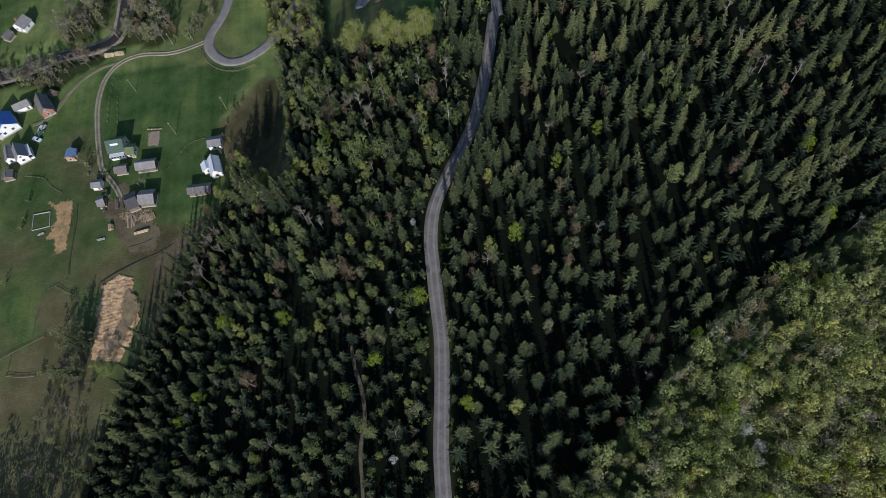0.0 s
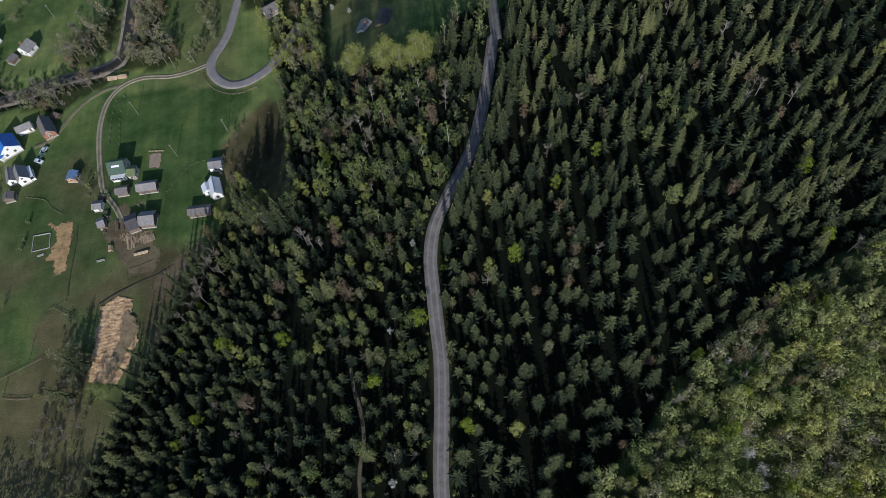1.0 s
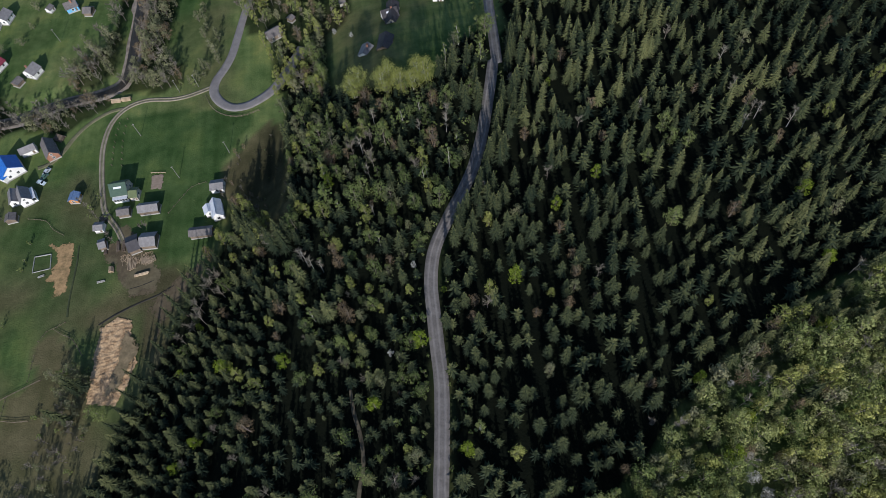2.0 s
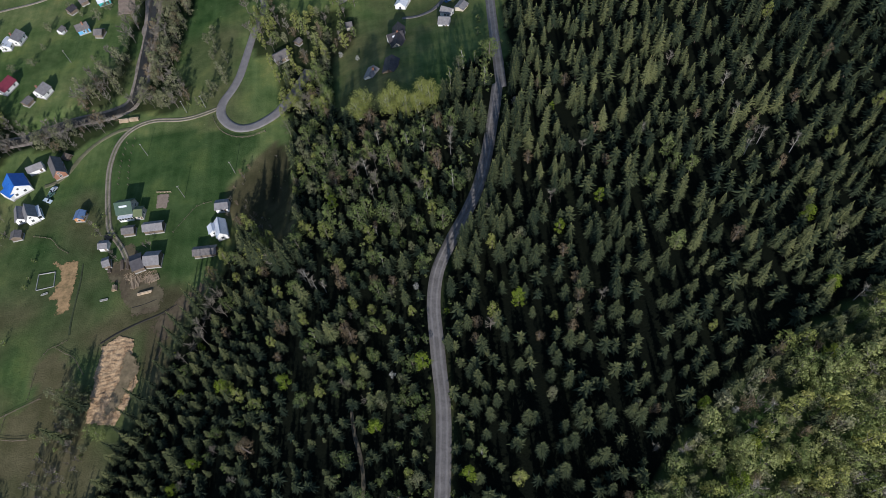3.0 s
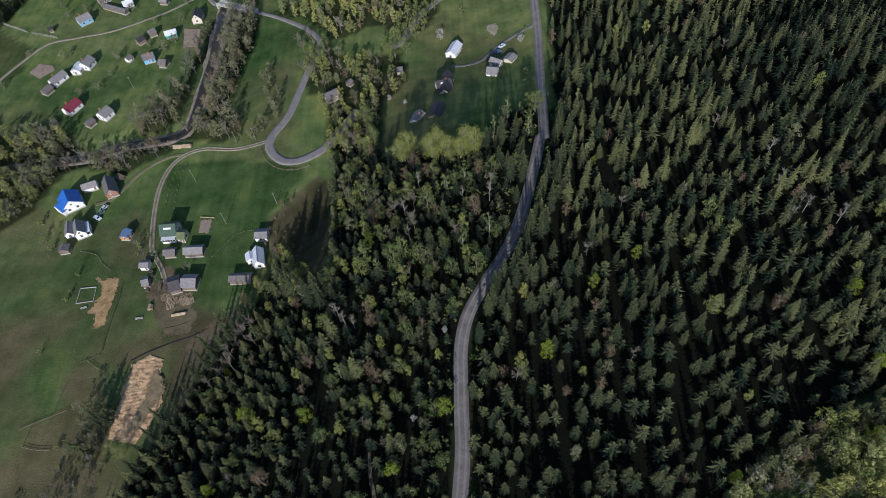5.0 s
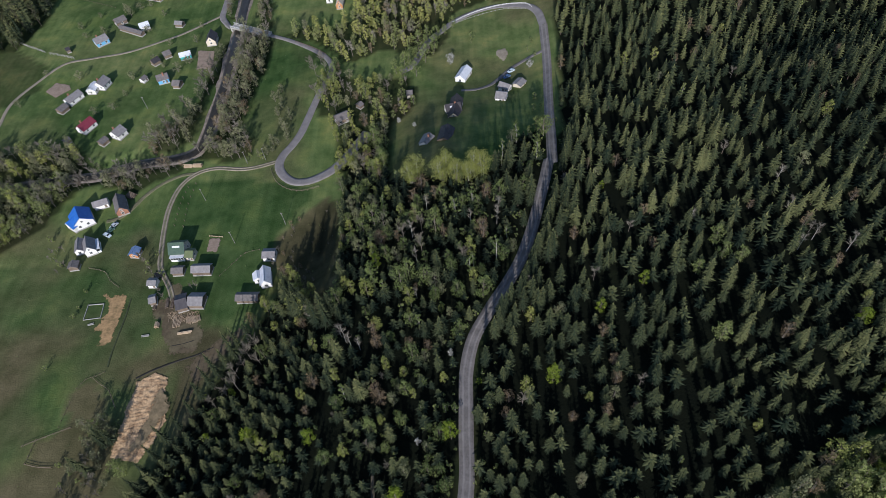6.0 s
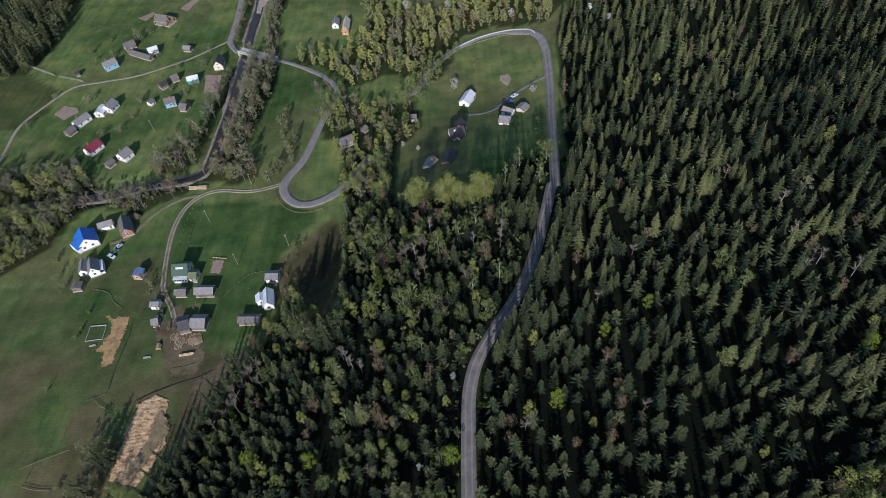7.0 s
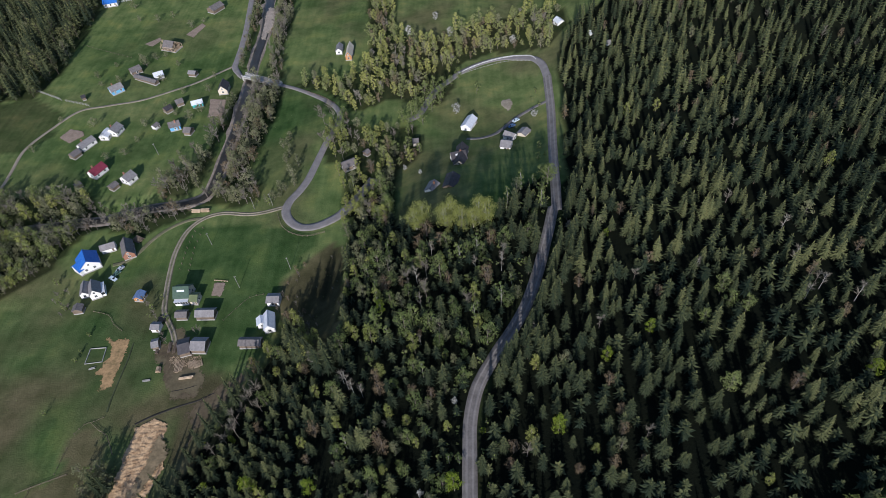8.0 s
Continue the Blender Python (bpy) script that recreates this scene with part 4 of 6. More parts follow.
house("cottage", [(-17.6, 206.7), (-15.0, 213.2)], 6.5, 2.6, 2.0, PLASTER, SLATE, "old cottage with a lilac-grey roof above the birches", chimney=True)
house("barn", [(-8.7, 205.0), (-6.5, 214.2)], 7.5, 2.6, 2.2, WOODWALL, DARKROOF, "dark barn shaded by tall trees", "barn", windows=False)
house("shed", [(72.4, 325.8), (74.5, 326.2)], 4.5, 2.2, 1.2, PLASTER, ZINC, "far pale shed at the forest edge", "shed", windows=False)
house("shed", [(78.2, 308.4), (80.3, 308.9)], 4.5, 2.2, 1.2, PLASTER, SLATE, "far grey-roofed hut at the forest edge", "shed", windows=False)
house("cottage", [(58.4, 356.9), (60.9, 351.3)], 6, 2.6, 1.8, PLASTER, ZINC, "far pale house between the trees")


def timber_frame(ends, w, wall, roof, label):
    """A house being built: a log base, open posts and rafters at both ends, and a roof over the middle."""
    (ax, ay), (bx, by) = ends
    L = math.hypot(bx - ax, by - ay)
    cx, cy = (ax + bx) / 2, (ay + by) / 2
    HOMES.append((cx, cy))
    top = new("timber_house")
    top.matrix_world = pose(cx, cy, float(land(cx, cy)) + 0.2, 0, 0, math.degrees(math.atan2(by - ay, bx - ax)))
    part("plinth", box(bmesh.new(), (-L / 2 - 0.2, -w / 2 - 0.2, -1.2), (L / 2 + 0.2, w / 2 + 0.2, 0.3), 0.03), CONCRETE, top)
    part("floor_deck", box(bmesh.new(), (-L / 2, -w / 2, 0.3), (L / 2, w / 2, 0.45), 0.02), TIMBER, top)
    for side in (-1, 1):
        part("wall", box(bmesh.new(), (-L * 0.36, side * w / 2 - 0.1, 0.45), (L * 0.36, side * w / 2 + 0.1, wall), 0.02), WOODWALL, top)
        part("roof", roof_slab(L * 0.66, w, wall, roof, side, 0.3), OLDSLATE, top)
        part("plate", box(bmesh.new(), (-L / 2, side * w / 2 - 0.14, wall), (L / 2, side * w / 2 + 0.14, wall + 0.22), 0.02), TIMBER, top)
        for i in range(5):
            u = -L / 2 + 0.1 + i * (L - 0.2) / 4
            part("post", box(bmesh.new(), (u - 0.12, side * w / 2 - 0.12, 0.45), (u + 0.12, side * w / 2 + 0.12, wall), 0.02), TIMBER, top)
        for u in (-L / 2 + 0.1, -L / 2 + 1.0, L / 2 - 1.0, L / 2 - 0.1):
            part("rafter", rod(bmesh.new(), (u, side * (w / 2 + 0.3), wall), (u, 0, wall + roof), 0.11, 0.11, 4), TIMBER, top)
    for u in (-L / 2 + 0.1, L / 2 - 0.1):
        part("tie_beam", box(bmesh.new(), (u - 0.1, -w / 2, wall + 0.22), (u + 0.1, w / 2, wall + 0.42), 0.02), TIMBER, top)
        part("king_post", box(bmesh.new(), (u - 0.1, -0.1, wall + 0.42), (u + 0.1, 0.1, wall + roof), 0.02), TIMBER, top)
    return tagged(top, label, "house")


timber_frame([(-198.5, 384.4), (-187.7, 380.2)], 7.6, 2.5, 3.2, "unfinished timber house with open rafters at its gables")


# ---- trees ----
class Shape:
    """Collects triangles with a material slot and a tint each."""

    def __init__(self):
        self.v, self.f, self.m, self.t = [], [], [], []

    def fan(self, pts, tris, slot, tint):
        n = len(self.v)
        self.v += pts
        for a, b, c in tris:
            self.f.append((n + a, n + b, n + c))
            self.m.append(slot)
            self.t.append(tint)

    def limb(self, a, b, r0, r1, slot=0, tint=0.5, sides=4):
        a, b = np.array(a, float), np.array(b, float)
        d = b - a
        d /= np.linalg.norm(d) + 1e-9
        u = np.cross(d, (0.3, 0.9, 0.2))
        u /= np.linalg.norm(u) + 1e-9
        w = np.cross(d, u)
        pts = []
        for c, r in ((a, r0), (b, r1)):
            for k in range(sides):
                g = 2 * math.pi * k / sides
                pts.append(tuple(c + r * (math.cos(g) * u + math.sin(g) * w)))
        tris = []
        for k in range(sides):
            j = (k + 1) % sides
            tris += [(k, j, sides + j), (k, sides + j, sides + k)]
        self.fan(pts, tris, slot, tint)

    def arrays(self, slot=None):
        v, f, m, t = np.array(self.v), np.array(self.f), np.array(self.m), np.array(self.t)
        if slot is None:
            return v, f, m, t
        keep = m == slot
        f, t = f[keep], t[keep]
        used, back = np.unique(f, return_inverse=True)
        return v[used], back.reshape(f.shape), np.zeros(len(f), int), t


def spruce_shape(rng, tall, wide, whorls=12, spokes=9, fingers=True):
    """A spruce: tapered trunk and whorls of drooping pointed boughs, each with two side sprays."""
    s = Shape()
    s.limb((0, 0, -0.6), (0, 0, tall * 0.55), 0.14 + tall * 0.004, 0.09, 0, 0.5, 5)
    s.limb((0, 0, tall * 0.55), (0, 0, tall), 0.09, 0.015, 0, 0.5, 4)
    lean = rng.uniform(-0.012, 0.012, 2)
    for k in range(whorls):
        u = k / (whorls - 1)
        z = tall * (0.18 + 0.79 * u ** 0.9)
        reach = wide * (1 - u) ** 0.75 * rng.uniform(0.82, 1.14) + 0.22
        if k == 0:
            reach *= 0.75
        n = max(5, int(round(spokes * (1 - 0.35 * u))))
        off = rng.uniform(0, 6.28)
        for j in range(n):
            g = off + 2 * math.pi * (j + rng.uniform(-0.3, 0.3)) / n
            r = reach * rng.uniform(0.66, 1.15)
            sag = r * rng.uniform(0.35, 0.68) * (1 - 0.75 * u)
            up = r * 0.55 * u
            c, q = math.cos(g), math.sin(g)
            half = (0.15 + 0.055 * r) * rng.uniform(0.75, 1.25) * (1.0 if fingers else 1.9 if tall > 7 else 1.25)
            zz = z + rng.uniform(-0.3, 0.3)
            bx, by = lean[0] * zz, lean[1] * zz

            def at(along, side, drop):
                return (bx + c * r * along - q * side, by + q * r * along + c * side, zz - sag * drop + up * along)
            # tint rises with height: shade painted into low boughs, sunlight into the top
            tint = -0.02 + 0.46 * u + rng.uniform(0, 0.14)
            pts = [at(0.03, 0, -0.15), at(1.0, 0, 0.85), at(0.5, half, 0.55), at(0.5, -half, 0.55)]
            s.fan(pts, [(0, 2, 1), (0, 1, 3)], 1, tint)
            if fingers:
                for e in (-1, 1):
                    a, b = rng.uniform(0.2, 0.4), rng.uniform(0.68, 0.92)
                    out = e * r * rng.uniform(0.24, 0.42)
                    s.fan([at(a, 0, 0.3), at(b, out, b * 0.95), at(a + 0.22, e * 0.03, 0.45)], [(0, 1, 2) if e < 0 else (0, 2, 1)], 1, tint + 0.05)
    # added inner cone that blocks sun through the crown, coloured for inner shade
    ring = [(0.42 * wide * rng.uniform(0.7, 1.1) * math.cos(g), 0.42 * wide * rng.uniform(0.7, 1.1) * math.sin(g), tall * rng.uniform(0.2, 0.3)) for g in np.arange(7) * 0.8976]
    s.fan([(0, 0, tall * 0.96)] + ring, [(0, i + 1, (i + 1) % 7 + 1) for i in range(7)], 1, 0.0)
    s.fan([(0, 0, tall + 0.6), (0.16, 0.05, tall - 0.7), (-0.12, 0.13, tall - 0.7), (-0.1, -0.15, tall - 0.7)], [(0, 1, 2), (0, 2, 3), (0, 3, 1)], 1, 0.5)
    return s


def leaf_clump(s, rng, centre, radius, count, size, slot, tint, flat=0.8):
    """Small leaf sprays scattered through a clump, denser outside."""
    for _ in range(count):
        d = rng.normal(size=3)
        d /= np.linalg.norm(d) + 1e-9
        p = centre + d * radius * 1.12 * rng.uniform(0.02, 1.0) ** 0.5 * np.array((1, 1, flat))
        a = rng.normal(size=3)
        a = a - d * (a @ d) * 0.85
        a /= np.linalg.norm(a) + 1e-9
        b = np.cross(a, d + rng.normal(size=3) * 0.3)
        b /= np.linalg.norm(b) + 1e-9
        k = size * rng.uniform(0.6, 1.4)
        k *= 1.3
        pts = [tuple(p - a * k * 0.6 - b * k * 0.3), tuple(p + b * k * 0.55), tuple(p + a * k * 0.6 - b * k * 0.3)]
        s.fan(pts, [(0, 1, 2)], slot, tint + rng.uniform(-0.05, 0.05))


def broadleaf_shape(rng, tall, wide, leaves=270, size=0.5, stems=1, clumps=15, low=0.32):
    """A broadleaf tree: trunk, limbs, and clumps of young leaves with an uneven outline and gaps."""
    s = Shape()
    r0 = 0.05 + tall * (0.005 if stems > 1 else 0.007)
    tops = []
    for k in range(stems):
        g = rng.uniform(0, 6.28)
        foot = np.array((math.cos(g), math.sin(g), 0)) * (0.3 * (stems > 1))
        top = foot * 3.0 + np.array((rng.uniform(-0.3, 0.3), rng.uniform(-0.3, 0.3), tall * rng.uniform(0.84, 0.95)))
        mid = foot + (top - foot) * 0.5 + np.array((rng.uniform(-0.2, 0.2), rng.uniform(-0.2, 0.2), 0))
        s.limb(foot + (0, 0, -0.5), mid, r0, r0 * 0.65, 0, 0.5, 5)
        s.limb(mid, top, r0 * 0.65, 0.03, 0, 0.5, 4)
        tops.append((foot, mid, top))
    for k in range(clumps):
        u = low + (0.96 - low) * (k + rng.uniform(0.1, 0.9)) / clumps
        full = math.sin(math.pi * min(1, max(0.08, (u - low + 0.10) / (1.08 - low)))) ** 0.7
        g = k * 2.4 + rng.uniform(-0.6, 0.6)
        out = wide * full * rng.uniform(0.35, 0.85)
        foot, mid, top = tops[k % stems]
        c = np.array((math.cos(g) * out, math.sin(g) * out, tall * u)) + (top * 0.6) * (1, 1, 0)
        v = max(0.15, u - 0.5 * out / tall - 0.05)
        start = foot + (mid - foot) * v * 2 if v < 0.5 else mid + (top - mid) * (v - 0.5) * 2
        s.limb(start, c, r0 * 0.32, 0.025, 0, 0.5, 3)
        r = wide * rng.uniform(0.30, 0.46)
        tint = rng.uniform(0.08, 0.36) + 0.14 * u
        leaf_clump(s, rng, c, r, max(4, leaves // clumps), size, 1, tint)
    return s


def bare_shape(rng, tall, wide, twigs=110):
    """A tree not yet in leaf: forking limbs and a haze of fine twigs."""
    s = Shape()
    s.limb((0, 0, -0.5), (0.1, 0, tall * 0.4), 0.05 + tall * 0.006, 0.07, 0, 0.5, 5)
    s.limb((0.1, 0, tall * 0.4), (0, 0.2, tall * 0.96), 0.07, 0.02, 0, 0.5, 4)
    ends = []
    for j in range(11):
        u = rng.uniform(0.3, 0.85)
        g = rng.uniform(0, 6.28)
        a = np.array((0.1, 0, tall * u))
        reach = wide * (1.2 - 0.8 * u) * rng.uniform(0.6, 1.0)
        b = a + np.array((math.cos(g) * reach, math.sin(g) * reach, reach * 1.1))
        s.limb(a, b, 0.055, 0.02, 0, 0.5, 3)
        ends += [(a, b)]
    for _ in range(twigs):
        a, b = ends[rng.integers(len(ends))]
        p = a + (b - a) * rng.uniform(0.25, 1.0)
        d = (b - a) / (np.linalg.norm(b - a) + 1e-9) + rng.normal(size=3) * 0.6 + np.array((0, 0, 0.3))
        d *= rng.uniform(0.6, 1.5) / (np.linalg.norm(d) + 1e-9)
        w = np.cross(d, rng.normal(size=3))
        w *= 0.055 / (np.linalg.norm(w) + 1e-9)
        s.fan([tuple(p - w), tuple(p + w), tuple(p + d)], [(0, 1, 2)], 1, rng.uniform(0.1, 0.6))
    return s


RNG = np.random.default_rng(7)
KINDS = {}


def kind_of_tree(key, shapes, wood, leaf):
    KINDS[key] = ([s.arrays() for s in shapes], [s for s in shapes], wood, leaf)


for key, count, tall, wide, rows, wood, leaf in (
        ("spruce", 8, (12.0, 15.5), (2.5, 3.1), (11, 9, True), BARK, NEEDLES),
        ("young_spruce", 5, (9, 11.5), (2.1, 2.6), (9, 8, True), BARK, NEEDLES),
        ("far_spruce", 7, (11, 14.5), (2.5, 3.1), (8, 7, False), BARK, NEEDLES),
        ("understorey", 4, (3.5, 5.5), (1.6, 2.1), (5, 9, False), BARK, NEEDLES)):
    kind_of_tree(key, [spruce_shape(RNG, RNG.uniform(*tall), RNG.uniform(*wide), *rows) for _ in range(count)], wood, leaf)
# kind, shapes, height, half width, leaves, leaf size, stems, clumps, lowest clump
for key, count, tall, wide, rows, wood, leaf in (
        ("pine", 4, (11, 14), (2.6, 3.4), (330, 0.36, 1, 15, 0.2), BARK, NEEDLES),
        ("leafy", 8, (8.5, 12), (2.6, 3.3), (520, 0.31, 1, 16, 0.18), GREYBARK, LEAVES),
        ("golden", 5, (9, 12.5), (2.2, 2.9), (520, 0.31, 1, 17, 0.2), GREYBARK, CATKINS),
        ("slender", 6, (8, 11.5), (1.4, 1.9), (300, 0.29, 1, 12, 0.2), BIRCHBARK, LEAVES),
        ("hazel", 7, (7, 10), (2.4, 3.2), (420, 0.31, 1, 15, 0.15), GREYBARK, GREYGREEN),
        ("bush", 5, (3.2, 5), (1.5, 2.2), (170, 0.29, 2, 8, 0.12), GREYBARK, LEAVES),
        ("shrublet", 5, (2.0, 3.0), (1.2, 1.7), (52, 0.36, 1, 4, 0.2), GREYBARK, LEAVES),
        ("orchard", 4, (3.5, 5), (1.6, 2.2), (270, 0.22, 1, 12, 0.2), GREYBARK, GREYGREEN),
        ("bright", 3, (8.5, 11.5), (2.1, 2.7), (640, 0.29, 1, 16, 0.18), GREYBARK, BRIGHT),
        ("birch", 4, (11.5, 13), (3.8, 4.5), (2000, 0.25, 4, 34, 0.2), BIRCHBARK, CATKINS),
        ("young_birch", 4, (9, 12), (1.3, 1.8), (260, 0.22, 1, 10, 0.35), BIRCHBARK, CATKINS),
        ("russet", 4, (7, 10), (2.0, 2.8), (600, 0.19, 2, 18, 0.18), GREYBARK, RUSSET),
        ("blossom", 3, (5, 7), (1.8, 2.3), (430, 0.24, 1, 15, 0.2), GREYBARK, BLOSSOM)):
    kind_of_tree(key, [broadleaf_shape(RNG, RNG.uniform(*tall), RNG.uniform(*wide), *rows) for _ in range(count)], wood, leaf)
for key, count, tall, wide, twigs, wood in (("dead_birch", 3, (9, 11), (1.3, 1.9), 200, BIRCHBARK), ("bare", 5, (7.5, 10.5), (2.2, 3.0), 330, GREYBARK)):
    kind_of_tree(key, [bare_shape(RNG, RNG.uniform(*tall), RNG.uniform(*wide), twigs) for _ in range(count)], wood, GREYTWIG)


def scattered(name, spots, label, category):
    """Woods nobody could count: one mesh. spots: kind, x, y, scale, tint."""
    V, F, M, T, mats, n = [], [], [], [], [], 0
    for key, x, y, k, tint in spots:
        arrays, _, wood, leaf = KINDS[key]
        v, f, m, t = arrays[RNG.integers(len(arrays))]
        g = RNG.uniform(0, 6.28)
        c, q = math.cos(g), math.sin(g)
        w = v * (k * RNG.uniform(0.85, 1.15), k * RNG.uniform(0.85, 1.15), k * RNG.uniform(0.85, 1.15))
        w[:, :2] += w[:, 2:] * RNG.normal(0, 0.025, 2)
        w = np.column_stack([w[:, 0] * c - w[:, 1] * q + x, w[:, 0] * q + w[:, 1] * c + y, w[:, 2] + float(land(x, y))])
        for mt in (wood, leaf):
            if mt not in mats:
                mats.append(mt)
        slot = np.array((mats.index(wood), mats.index(leaf)))
        V.append(w)
        F.append(f + n)
        M.append(slot[m])
        T.append(t + tint)
        n += len(w)
    if not V:
        return None
    me = mesh_of(name, np.vstack(V), np.vstack(F), mats, np.concatenate(M), np.concatenate(T))
    return tagged(new(name, me), label, category, kind="stuff")


TREE_PARTS = {}


def tree(key, name, x, y, k, label, category="tree", group="", rise=1.0):
    """One tree of its own: trunk with limbs, and crown."""
    arrays, shapes, wood, leaf = KINDS[key]
    i = int(RNG.integers(len(shapes)))
    if (key, i) not in TREE_PARTS:
        out = []
        for slot, pname, mt in ((0, "trunk", wood), (1, "crown", leaf)):
            v, f, m, t = shapes[i].arrays(slot)
            out.append((pname, mesh_of(pname, v, f, [mt], m, t)))
        TREE_PARTS[key, i] = out
    top = new(name)
    top.matrix_world = Matrix.LocRotScale((x, y, float(land(x, y))), Euler((0, 0, RNG.uniform(0, 6.28))), (k, k, k * rise * RNG.uniform(0.9, 1.1)))
    for pname, me in TREE_PARTS[key, i]:
        ob = new(pname, me)
        ob.parent = top
    return tagged(top, label, category, group)


def grid_spots(x0, x1, y0, y1, step, jitter=0.42):
    gx, gy = np.meshgrid(np.arange(x0, x1, step), np.arange(y0, y1, step))
    gx = gx + RNG.uniform(-jitter, jitter, gx.shape) * step
    gy = gy + RNG.uniform(-jitter, jitter, gy.shape) * step
    return gx.ravel(), gy.ravel()


TAKEN = []


def trees(key, name, spots, sizes, label, category="tree", group="", rise=1.0):
    for i, (x, y) in enumerate(spots):
        TAKEN.append((x, y))
        tree(key, name, x, y, sizes[i % len(sizes)], label, category, group, rise)


trees("bright", "maple_tree", [(22.6, 85.4), (-49.8, 69.5), (66.0, 45.6), (79.6, 9.3), (-87.4, 47.9), (-24.1, 52.6), (-0.3, 36.5), (-33.2, 133.2), (112.2, 72.5), (-79.6, 53.3), (-8.6, 68.7), (115.2, 96.6), (40.9, 108.9), (68.5, 24.7), (57.0, 118.9), (-71.4, 75.1)], (1.0, 0.9, 0.8, 1.05, 0.75), "broadleaf tree in vivid yellow-green young leaf", group="bright young trees in the forest")
trees("birch", "birch_tree", [(-21.8, 176.0), (-19.6, 178.0), (-10.1, 175.0), (-7.7, 176.9), (-3.7, 174.3), (1.3, 173.1), (3.6, 175.6), (6.7, 175.3)], (1.0, 1.1, 1.05, 1.15, 0.95), "tall white-trunked birch with yellow-green catkins", group="birches")
trees("leafy", "aspen_tree", [(84.9, 127.3), (89.6, 124.6), (75.2, 95.9), (83.7, 132.6), (74.8, 121.5), (-20.8, 175.5), (-19.1, 152.5), (-42.6, 187.6), (-38.8, 200.6)], (0.9, 0.8, 1.0), "aspen with pale yellow-green spring leaf among spruces", group="aspens in the forest")
trees("leafy", "roadside_maple", [(-26.0, 291.7), (-21.8, 301.3), (-16.7, 309.9), (-29.0, 284.4), (-18.0, 289.8), (-22.8, 277.5), (-33.8, 281.7), (-12.9, 299.2)], (1.0, 1.15, 0.9), "roadside tree in pale green young leaf", group="trees beside the asphalt bend")
trees("dead_birch", "bare_birch", [(108.8, 126.4), (114.3, 129.6), (110.4, 141.9), (112.2, 157.3), (78.1, 142.6), (122.4, 123.1), (117.6, 67.8), (119.0, 63.7), (-57.2, 118.2), (-42.1, 103.0), (-40.2, 101.3), (-20.7, 145.3), (10.4, 149.3), (75.8, 37.3), (82.5, 41.6), (11.2, 154.4), (-15.4, 158.8)], (1.0, 0.9, 1.1), "leafless white-barked birch standing among spruces", group="leafless birches")
trees("blossom", "wild_cherry_tree", [(72.3, 18.9), (75.3, 14.7), (74.1, 11.0), (-4.2, 286.1), (36.3, 273.5), (-33.1, 376.4), (-6.7, 371.0), (32.1, 352.7), (-15.8, 396.2)], (1.0, 0.95, 0.9, 1.15, 0.9, 1.2, 1.25, 1.15, 1.0), "cherry tree covered in white blossom", group="blossoming cherries")
trees("blossom", "wild_cherry_tree", [(74.3, 42.9), (-22.9, 230.1), (-31.0, 238.4), (-8.1, 96.0), (-18.3, 67.9), (-22.1, 25.4)], (0.55, 0.5, 0.6), "small cherry in white blossom among other trees", group="blossoming cherries")
trees("russet", "bare_tree", [(93.4, 94.4), (41.1, 83.4), (-60.4, 52.4), (-30.8, 83.5), (9.0, 79.1), (77.0, 42.6), (84.5, 49.2), (-32.9, 104.9), (-83.2, 125.9), (-75.4, 149.4), (36.9, 139.5)], (1.0, 0.85, 1.1), "leafless tree with russet-brown twigs", group="leafless trees in the forest")
trees("spruce", "spruce_tree", [(11.8, 177.3), (17.5, 178.8), (23.6, 181.8), (15.2, 164.7), (19.0, 157.6), (24.1, 167.8), (23.9, 160.9), (41.5, 188.2)], (1.0, 1.1, 0.9), "tall spruce at the edge of the meadow", group="spruces beside the gravel road")
trees("orchard", "orchard_tree", [(-199.0, 369.0), (-182.1, 359.7), (-206.2, 365.0), (-222.9, 362.1), (-214.6, 343.4), (-230.7, 349.4), (-193.9, 371.6), (-186.6, 410.0), (-180.0, 416.2), (-205.8, 428.4), (-215.8, 424.4), (-229.5, 426.4), (-240.4, 447.6), (-153.8, 342.7), (-153.7, 326.8), (-152.6, 305.2), (-167.0, 302.9), (-181.8, 293.2), (-181.4, 278.8), (-184.8, 267.9), (-193.5, 264.6), (-202.1, 283.6), (-214.0, 297.1), (-236.9, 304.7), (-241.3, 276.9), (-173.3, 308.8), (-169.2, 326.0), (-157.4, 298.1), (-154.5, 265.2), (-137.1, 261.8), (-186.8, 342.3), (-224.8, 340.1), (-203.4, 361.6)], (1.3, 1.0, 1.5, 0.9, 1.2), "small orchard tree with opening grey-green buds", group="orchard trees in the village")
trees("bush", "shrub", [(-135.7, 160.4), (-133.0, 165.6), (-184.6, 176.6), (-179.2, 170.6), (-174.5, 162.0), (-178.5, 166.3), (-134.2, 89.8), (-134.8, 85.9), (-132.1, 92.4), (-126.9, 90.4), (-129.1, 85.7), (-135.5, 156.3), (-127.3, 154.5), (-103.5, 224.0), (-96.7, 221.6), (-104.1, 219.7), (-13.3, 296.4), (-3.3, 295.6), (7.8, 306.6), (36.8, 289.2), (39.4, 294.9), (40.1, 282.4), (35.1, 240.5), (36.7, 230.4), (-46.4, 279.4), (-54.1, 271.1), (29.4, 194.7), (29.9, 189.9)], (0.8, 0.6, 1.0, 0.5), "leafy green shrub on the meadow", "shrub", "shrubs on the meadows")
